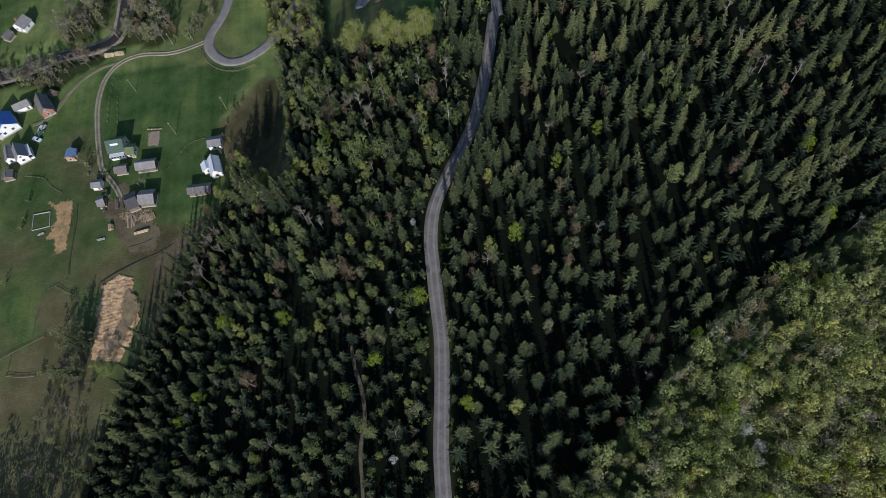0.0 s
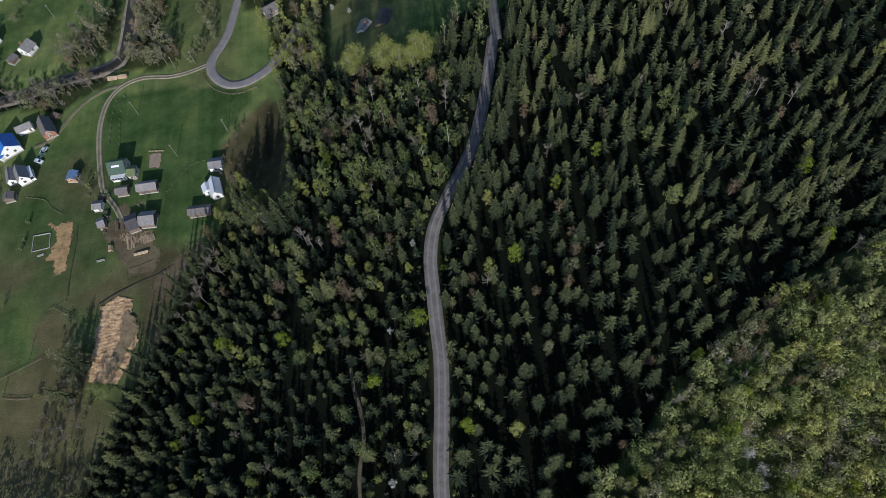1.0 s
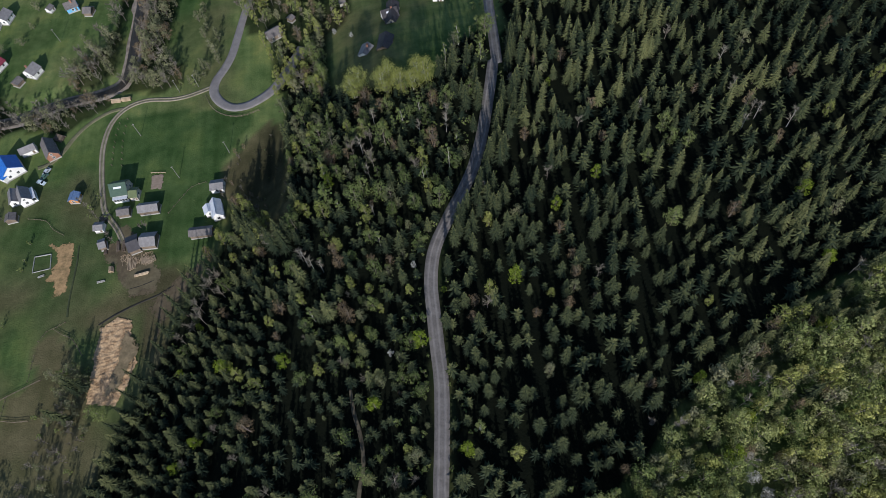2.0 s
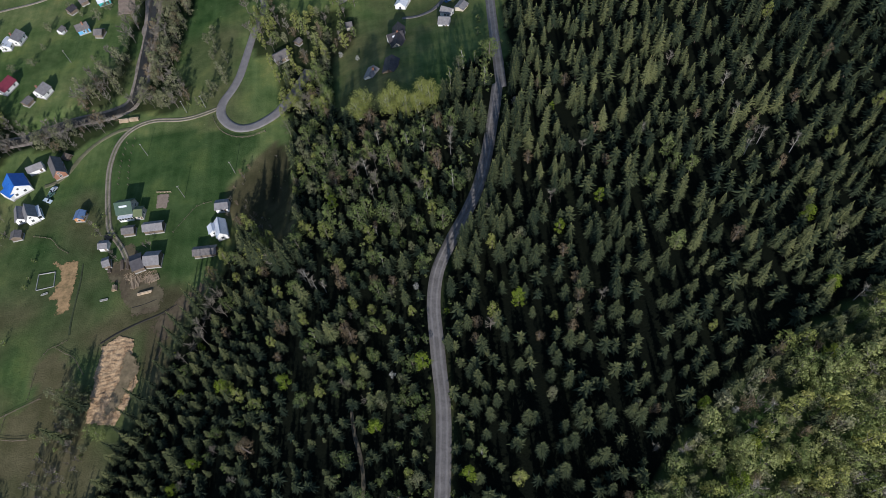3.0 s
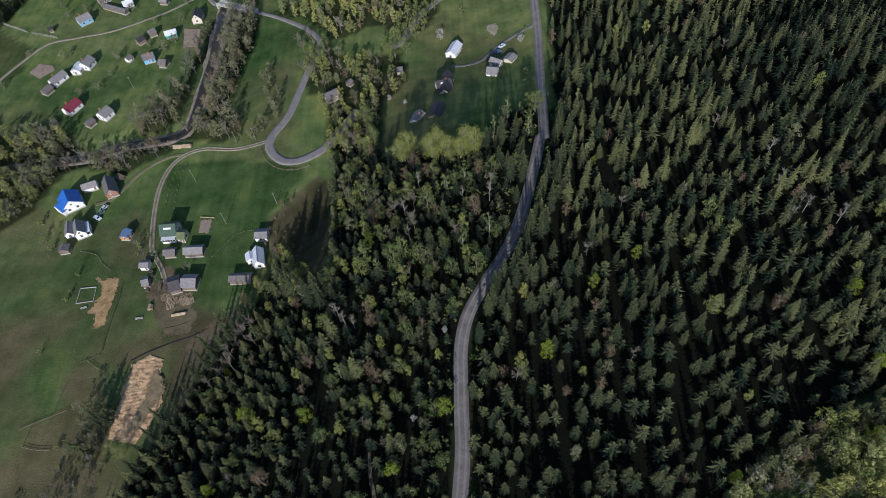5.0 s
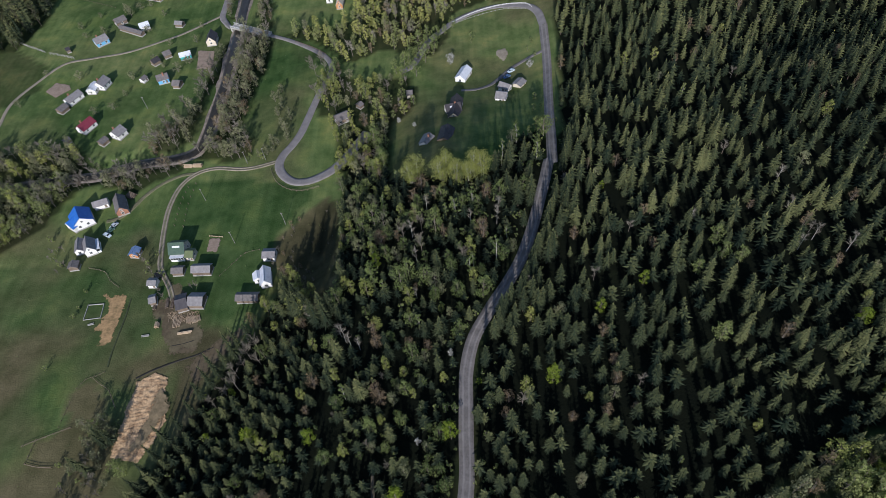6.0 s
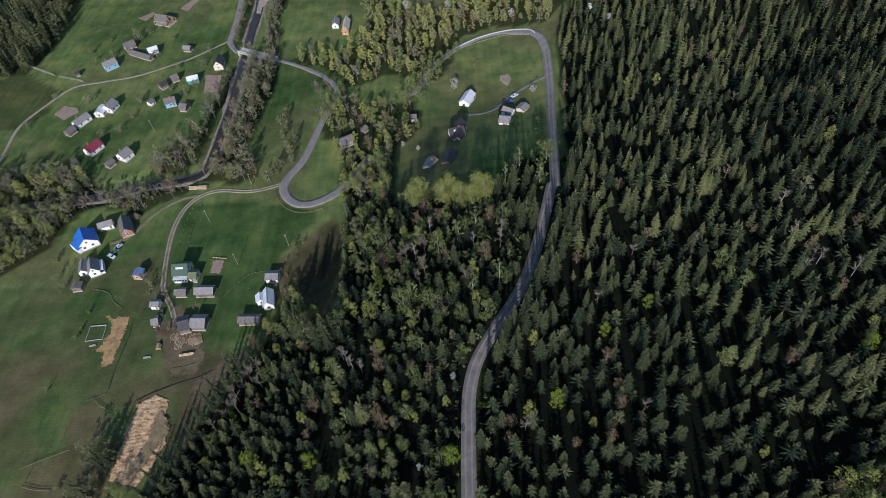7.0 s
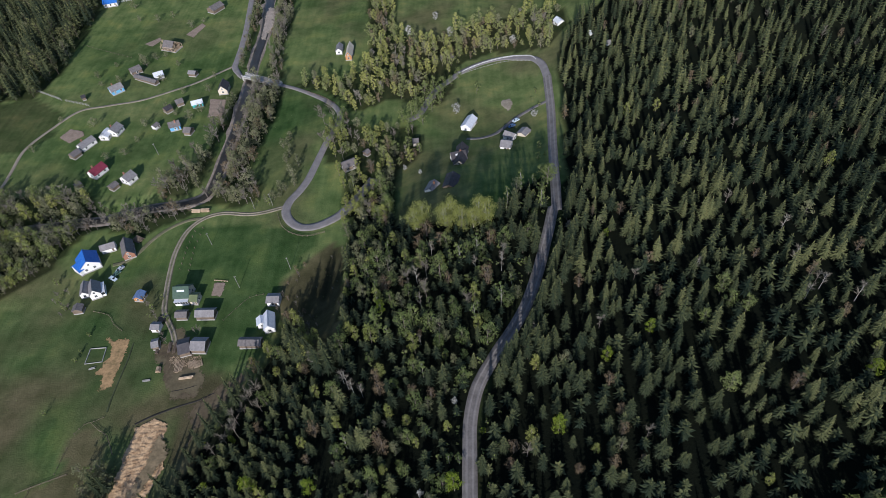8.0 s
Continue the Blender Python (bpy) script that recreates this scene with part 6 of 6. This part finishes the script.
fence([(-129.6, 205.6), (-130.6, 195.2), (-130.3, 182.2)], "row of old fence posts in the meadow", WOODWALL, 3.2, 1.2, 0, 0.09)
fence([(-126.3, 207.5), (-127.0, 194.9), (-125.9, 181.1)], "row of old fence posts beside a house", WOODWALL, 3.4, 1.1, 0, 0.09)
fence([(-158.5, 83.1), (-151.4, 86.1), (-143.5, 89.2)], "dark fence rail on dry pasture", WOODWALL, 2.6, 0.9, 2, 0.07)
fence([(-155.1, 76.8), (-149.8, 75.5), (-145.1, 75.2)], "low fence round a dry paddock", WOODWALL, 2.4, 0.9, 2, 0.07)
fence([(-155.1, 77.2), (-154.7, 81.7), (-154.3, 85.3)], "low fence beside a dry paddock", WOODWALL, 2.4, 0.9, 1, 0.07)
fence([(-148.0, 89.5), (-147.7, 94.3), (-147.3, 99.0)], "sagging dark fence on dry pasture", WOODWALL, 2.6, 0.8, 1, 0.06)
fence([(-141.8, 108.1), (-137.9, 105.2), (-134.4, 103.1), (-129.9, 96.2)], "broken dark fence on the pasture", WOODWALL, 2.4, 0.9, 2, 0.08)
fence([(-146.8, 104.2), (-144.4, 107.8), (-141.3, 108.9), (-138.3, 110.5)], "thin weathered fence across brown pasture", WOODWALL, 2.6, 0.9, 1, 0.06)
fence([(-161.7, 160.8), (-154.2, 158.3), (-150.2, 153.4), (-145.6, 149.9)], "crooked wattle fence across the meadow", WOODWALL, 2.0, 0.8, 1, 0.08)
fence([(-103.5, 152.3), (-99.4, 157.9), (-94.6, 163.5), (-88.8, 164.8)], "thin crooked fence across the home meadow", WOODWALL, 2.4, 0.9, 1, 0.06)
fence([(-91.5, 213.6), (-87.8, 205.2), (-82.1, 200.0), (-74.8, 198.0), (-67.2, 200.1)], "low wooden fence outside the hairpin bend", WOODWALL, 2.2, 1.0, 2, 0.08)
fence([(-112.6, 174.4), (-109.4, 173.8), (-106.5, 173.3)], "pale board edge of a vegetable bed", TIMBER, 2.0, 0.6, 2, 0.09)
fence([(-259.5, 395.8), (-239.0, 384.3), (-217.4, 372.9)], "thin wire fence on the far meadow", WOODWALL, 4.0, 1.1, 1, 0.05)
fence([(-2.2, 326.6), (7.5, 332.6), (17.9, 336.6), (29.9, 338.1), (40.4, 332.6), (43.1, 326.9)], "white guard rail along the road bend", FRAMEWHITE, 2.4, 0.85, 2, 0.11, "guard_rail")
fence([(-2.2, 324.7), (10.7, 329.9), (27.8, 333.7), (39.9, 327.9)], "weathered guard rail on the inner side of the bend", CONCRETE, 2.4, 0.7, 1, 0.10, "guard_rail")
fence([(-93.7, 319.5), (-82.7, 312.5), (-74.5, 305.1)], "dark guard rail beside the asphalt road", WOODWALL, 2.4, 0.8, 2, 0.09, "guard_rail")


# ---- bridge ----
def bridge(a, b, wide=4.2):
    (ax, ay), (bx, by) = a, b
    L = math.hypot(bx - ax, by - ay)
    top = new("bridge")
    z = max(float(land(ax, ay)), float(land(bx, by))) + 0.25
    top.matrix_world = pose((ax + bx) / 2, (ay + by) / 2, z, 0, 0, math.degrees(math.atan2(by - ay, bx - ax)))
    part("deck", box(bmesh.new(), (-L / 2, -wide / 2, -0.55), (L / 2, wide / 2, 0.12), 0.05), CONCRETE, top)
    for s in (-1, 1):
        part("kerb", box(bmesh.new(), (-L / 2, s * (wide / 2 - 0.5), 0.12), (L / 2, s * wide / 2, 0.35), 0.03), CONCRETE, top)
        part("abutment", box(bmesh.new(), (s * L / 2 - 1.2 * s, -wide / 2, -3.5), (s * L / 2, wide / 2, -0.55), 0.05), CONCRETE, top)
        for k in (0.65, 1.1):
            part("rail", rod(bmesh.new(), (-L / 2, s * (wide / 2 - 0.2), 0.12 + k), (L / 2, s * (wide / 2 - 0.2), 0.12 + k), 0.06, 0.06), FRAMEWHITE, top)
        for i in range(int(L // 2) + 1):
            u = -L / 2 + 0.1 + i * (L - 0.2) / int(L // 2)
            part("post", rod(bmesh.new(), (u, s * (wide / 2 - 0.2), 0.1), (u, s * (wide / 2 - 0.2), 1.3), 0.07, 0.07), CONCRETE, top)
    return tagged(top, "concrete road bridge with railings over a small river", "bridge")


bridge((-135.2, 341.2), (-109.8, 327.9))


# ---- timber yard ----
def logs(x, y, turn, count, long, r, label, layers=1, material=TIMBER, name="log_pile"):
    top = new(name)
    top.matrix_world = pose(x, y, float(land(x, y)), 0, 0, turn)
    for k in range(layers):
        for i in range(count - k):
            u = (i - (count - k - 1) / 2) * r * (2.1 if layers > 1 else 2.9) + RNG.uniform(-0.3, 0.3) * r * (layers == 1)
            o = RNG.uniform(-0.08, 0.08) * long
            z = 0.15 + r + k * r * 1.75
            part("log", rod(bmesh.new(), (u - o * 0.1, -long / 2 + o, z), (u + o * 0.1, long / 2 + o, z + 0.02), r, r * 0.82, 7), material, top)
    return tagged(top, label, "logs")


for x, y, turn, n, long, r, layers, mat, what in (
        (*(-116.7, 131.1), 4, 4, 5.5, 0.17, 1, TIMBER, "loose row of long peeled logs in the sawmill yard"),
        (*(-115.0, 131.3), -3, 3, 5.0, 0.18, 1, TIMBER, "peeled logs lying side by side in the sawmill yard"),
        (*(-111.1, 132.1), 10, 8, 3.2, 0.13, 1, TIMBER, "fresh slabs laid against the sawmill"),
        (*(-108.5, 132.1), 22, 8, 3.0, 0.13, 1, TIMBER, "slanting slabs laid against the sawmill"),
        (*(-111.8, 126.0), 97, 3, 5.2, 0.2, 2, TIMBER, "small pile of squared timber on the grass"),
        (*(-123.8, 129.9), 5, 6, 2.2, 0.17, 4, TIMBER, "cube of stacked planks in the sawmill yard"),
        (*(-122.3, 140.2), 6, 4, 4.6, 0.17, 2, WOODWALL, "weathered logs stacked between rails beside the barn"),
        (*(-120.1, 140.0), 3, 4, 4.6, 0.17, 2, WOODWALL, "row of weathered logs beside the barn"),
        (*(-127.2, 139.8), 4, 4, 4.4, 0.17, 2, WOODWALL, "weathered logs stacked by a shed"),
        (*(-127.1, 125.5), 96, 3, 3.0, 0.12, 1, CONCRETE, "pale boards dropped on the grass"),
        (*(-151.1, 132.0), 105, 3, 2.4, 0.12, 1, CONCRETE, "few grey boards beside a foundation")):
    logs(x, y, turn, n, long, r, what, layers, mat)
for x, y in [(-132.8, 219.7), (-128.1, 219.7)]:
    logs(x, y, 88, 5, 4.2, 0.22, "pile of pale peeled logs beside the track", 3)
(GX, GY), (HX, HY) = (-156.1, 202.7), (-130.0, 154.7)
logs(GX, GY, 60, 7, 4.0, 0.25, "heap of grey firewood beside a brick cottage", 3, WOODWALL)
logs(HX, HY, 40, 6, 3.0, 0.2, "small heap of boards beside a shed", 2, WOODWALL)


def slab_scatter(spots, label):
    """Offcuts strewn over the yard: one heap that nobody would count."""
    bm = bmesh.new()
    for x, y, r, n in spots:
        for _ in range(n):
            a, d = RNG.uniform(0, 6.28), r * math.sqrt(RNG.uniform())
            px, py = x + d * math.cos(a), y + d * math.sin(a)
            g, h = RNG.normal(1.45, 0.55), RNG.uniform(0.4, 1.2)
            z = float(land(px, py)) + 0.22 + RNG.uniform(0, 0.1)
            c, s = math.cos(g) * h, math.sin(g) * h
            rod(bm, (px - c, py - s, z), (px + c, py + s, z + RNG.uniform(-0.05, 0.05)), 0.07, 0.06, 4)
    me = bpy.data.meshes.new("offcuts")
    bm.to_mesh(me)
    bm.free()
    me.materials.append(TIMBER)
    return tagged(new("offcuts", me), label, "offcuts", kind="stuff")


slab_scatter([(*(-118.7, 133.9), 2.2, 26), (*(-114.8, 134.2), 3.0, 40), (*(-109.9, 132.8), 2.6, 40)], "pale timber offcuts strewn over the sawmill yard")


def foundation(corners):
    """The low timber sill of a house not yet built: four beams round a square."""
    p = np.array(corners)
    c = p.mean(0)
    top = new("house_foundation")
    z = float(land(*c))
    top.matrix_world = pose(c[0], c[1], z)
    for i in range(4):
        a, b = p[i] - c, p[(i + 1) % 4] - c
        d = Vector((*(b - a), 0))
        m = Matrix.Translation((*((a + b) / 2), 0.3)) @ pose(0, 0, 0, 0, 0, math.degrees(math.atan2(d.y, d.x)))
        bm = bmesh.new()
        h = d.length / 2 + 0.11
        box(bm, (-h, -0.12, -0.9), (h, 0.12, 0.0), 0.02)
        bm.transform(m)
        part("sill_beam", bm, CONCRETE, top)
    return tagged(top, "pale concrete foundation square of an unbuilt house in grass", "foundation")


foundation([(-155.4, 141.5), (-148.9, 141.7), (-148.2, 135.0), (-155.0, 134.3)])


# ---- cars ----
def car(x, y, turn, paint, label, L=4.1, w=1.65):
    top = new("car")
    top.matrix_world = pose(x, y, float(land(x, y)) + 0.05, 0, 0, turn)
    bm = bmesh.new()
    side = [(-L / 2, 0.35), (-L / 2, 0.75), (-L / 2 + 0.9, 0.88), (-L / 2 + 1.4, 1.4), (L / 2 - 1.1, 1.42), (L / 2 - 0.45, 0.92), (L / 2, 0.8), (L / 2, 0.35)]
    one = [bm.verts.new((u, -w / 2 + (0.16 if z > 1 else 0), z)) for u, z in side]
    two = [bm.verts.new((u, w / 2 - (0.16 if z > 1 else 0), z)) for u, z in side]
    bm.faces.new(one)
    bm.faces.new(two[::-1])
    for i in range(len(side)):
        j = (i + 1) % len(side)
        bm.faces.new((one[j], one[i], two[i], two[j]))
    bmesh.ops.recalc_face_normals(bm, faces=bm.faces)
    part("body", bm, paint, top)
    bm = bmesh.new()
    box(bm, (-L / 2 + 1.5, -w / 2 + 0.02, 0.98), (L / 2 - 1.15, w / 2 - 0.02, 1.3), 0.02)
    part("side_window", bm, GLASS, top)
    for end, (u0, u1) in (("windscreen", (-L / 2 + 0.93, -L / 2 + 1.38)), ("rear_window", (L / 2 - 1.08, L / 2 - 0.5))):
        bm = bmesh.new()
        z0, z1 = (0.93, 1.4) if end == "windscreen" else (1.42, 0.97)
        q = [bm.verts.new((u, s * (w / 2 - 0.22), z + 0.03)) for u, z in ((u0, z0), (u1, z1)) for s in (-1, 1)]
        bm.faces.new((q[0], q[1], q[3], q[2]))
        bmesh.ops.solidify(bm, geom=list(bm.faces), thickness=0.03)
        part(end, bm, GLASS, top)
    for u in (-L / 2 + 0.75, L / 2 - 0.75):
        for s in (-1, 1):
            tyre = part("wheel", rod(bmesh.new(), (u, s * (w / 2 - 0.2), 0.3), (u, s * (w / 2 + 0.01), 0.3), 0.31, 0.31, 12), RUBBER, top)
            part("rim", rod(bmesh.new(), (u, s * (w / 2 - 0.05), 0.3), (u, s * (w / 2 + 0.03), 0.3), 0.18, 0.18, 8), CONCRETE, tyre)
    return tagged(top, label, "car")


(P1, P2, P3, P4, P5) = [(-159.8, 178.8), (-159.1, 181.6), (-158.5, 184.3), (24.3, 268.1), (26.9, 273.6)]
car(*P1, 150, CARPAINT["pale"], "pale blue car parked on grass")
car(*P2, 60, CARPAINT["green"], "dark green car parked on grass")
car(*P3, 60, CARPAINT["silver"], "silver car parked behind the green one")
car(*P4, 35, CARPAINT["blue"], "dark blue car beside a house")
car(*P5, 35, CARPAINT["pale"], "pale car on the gravel drive")
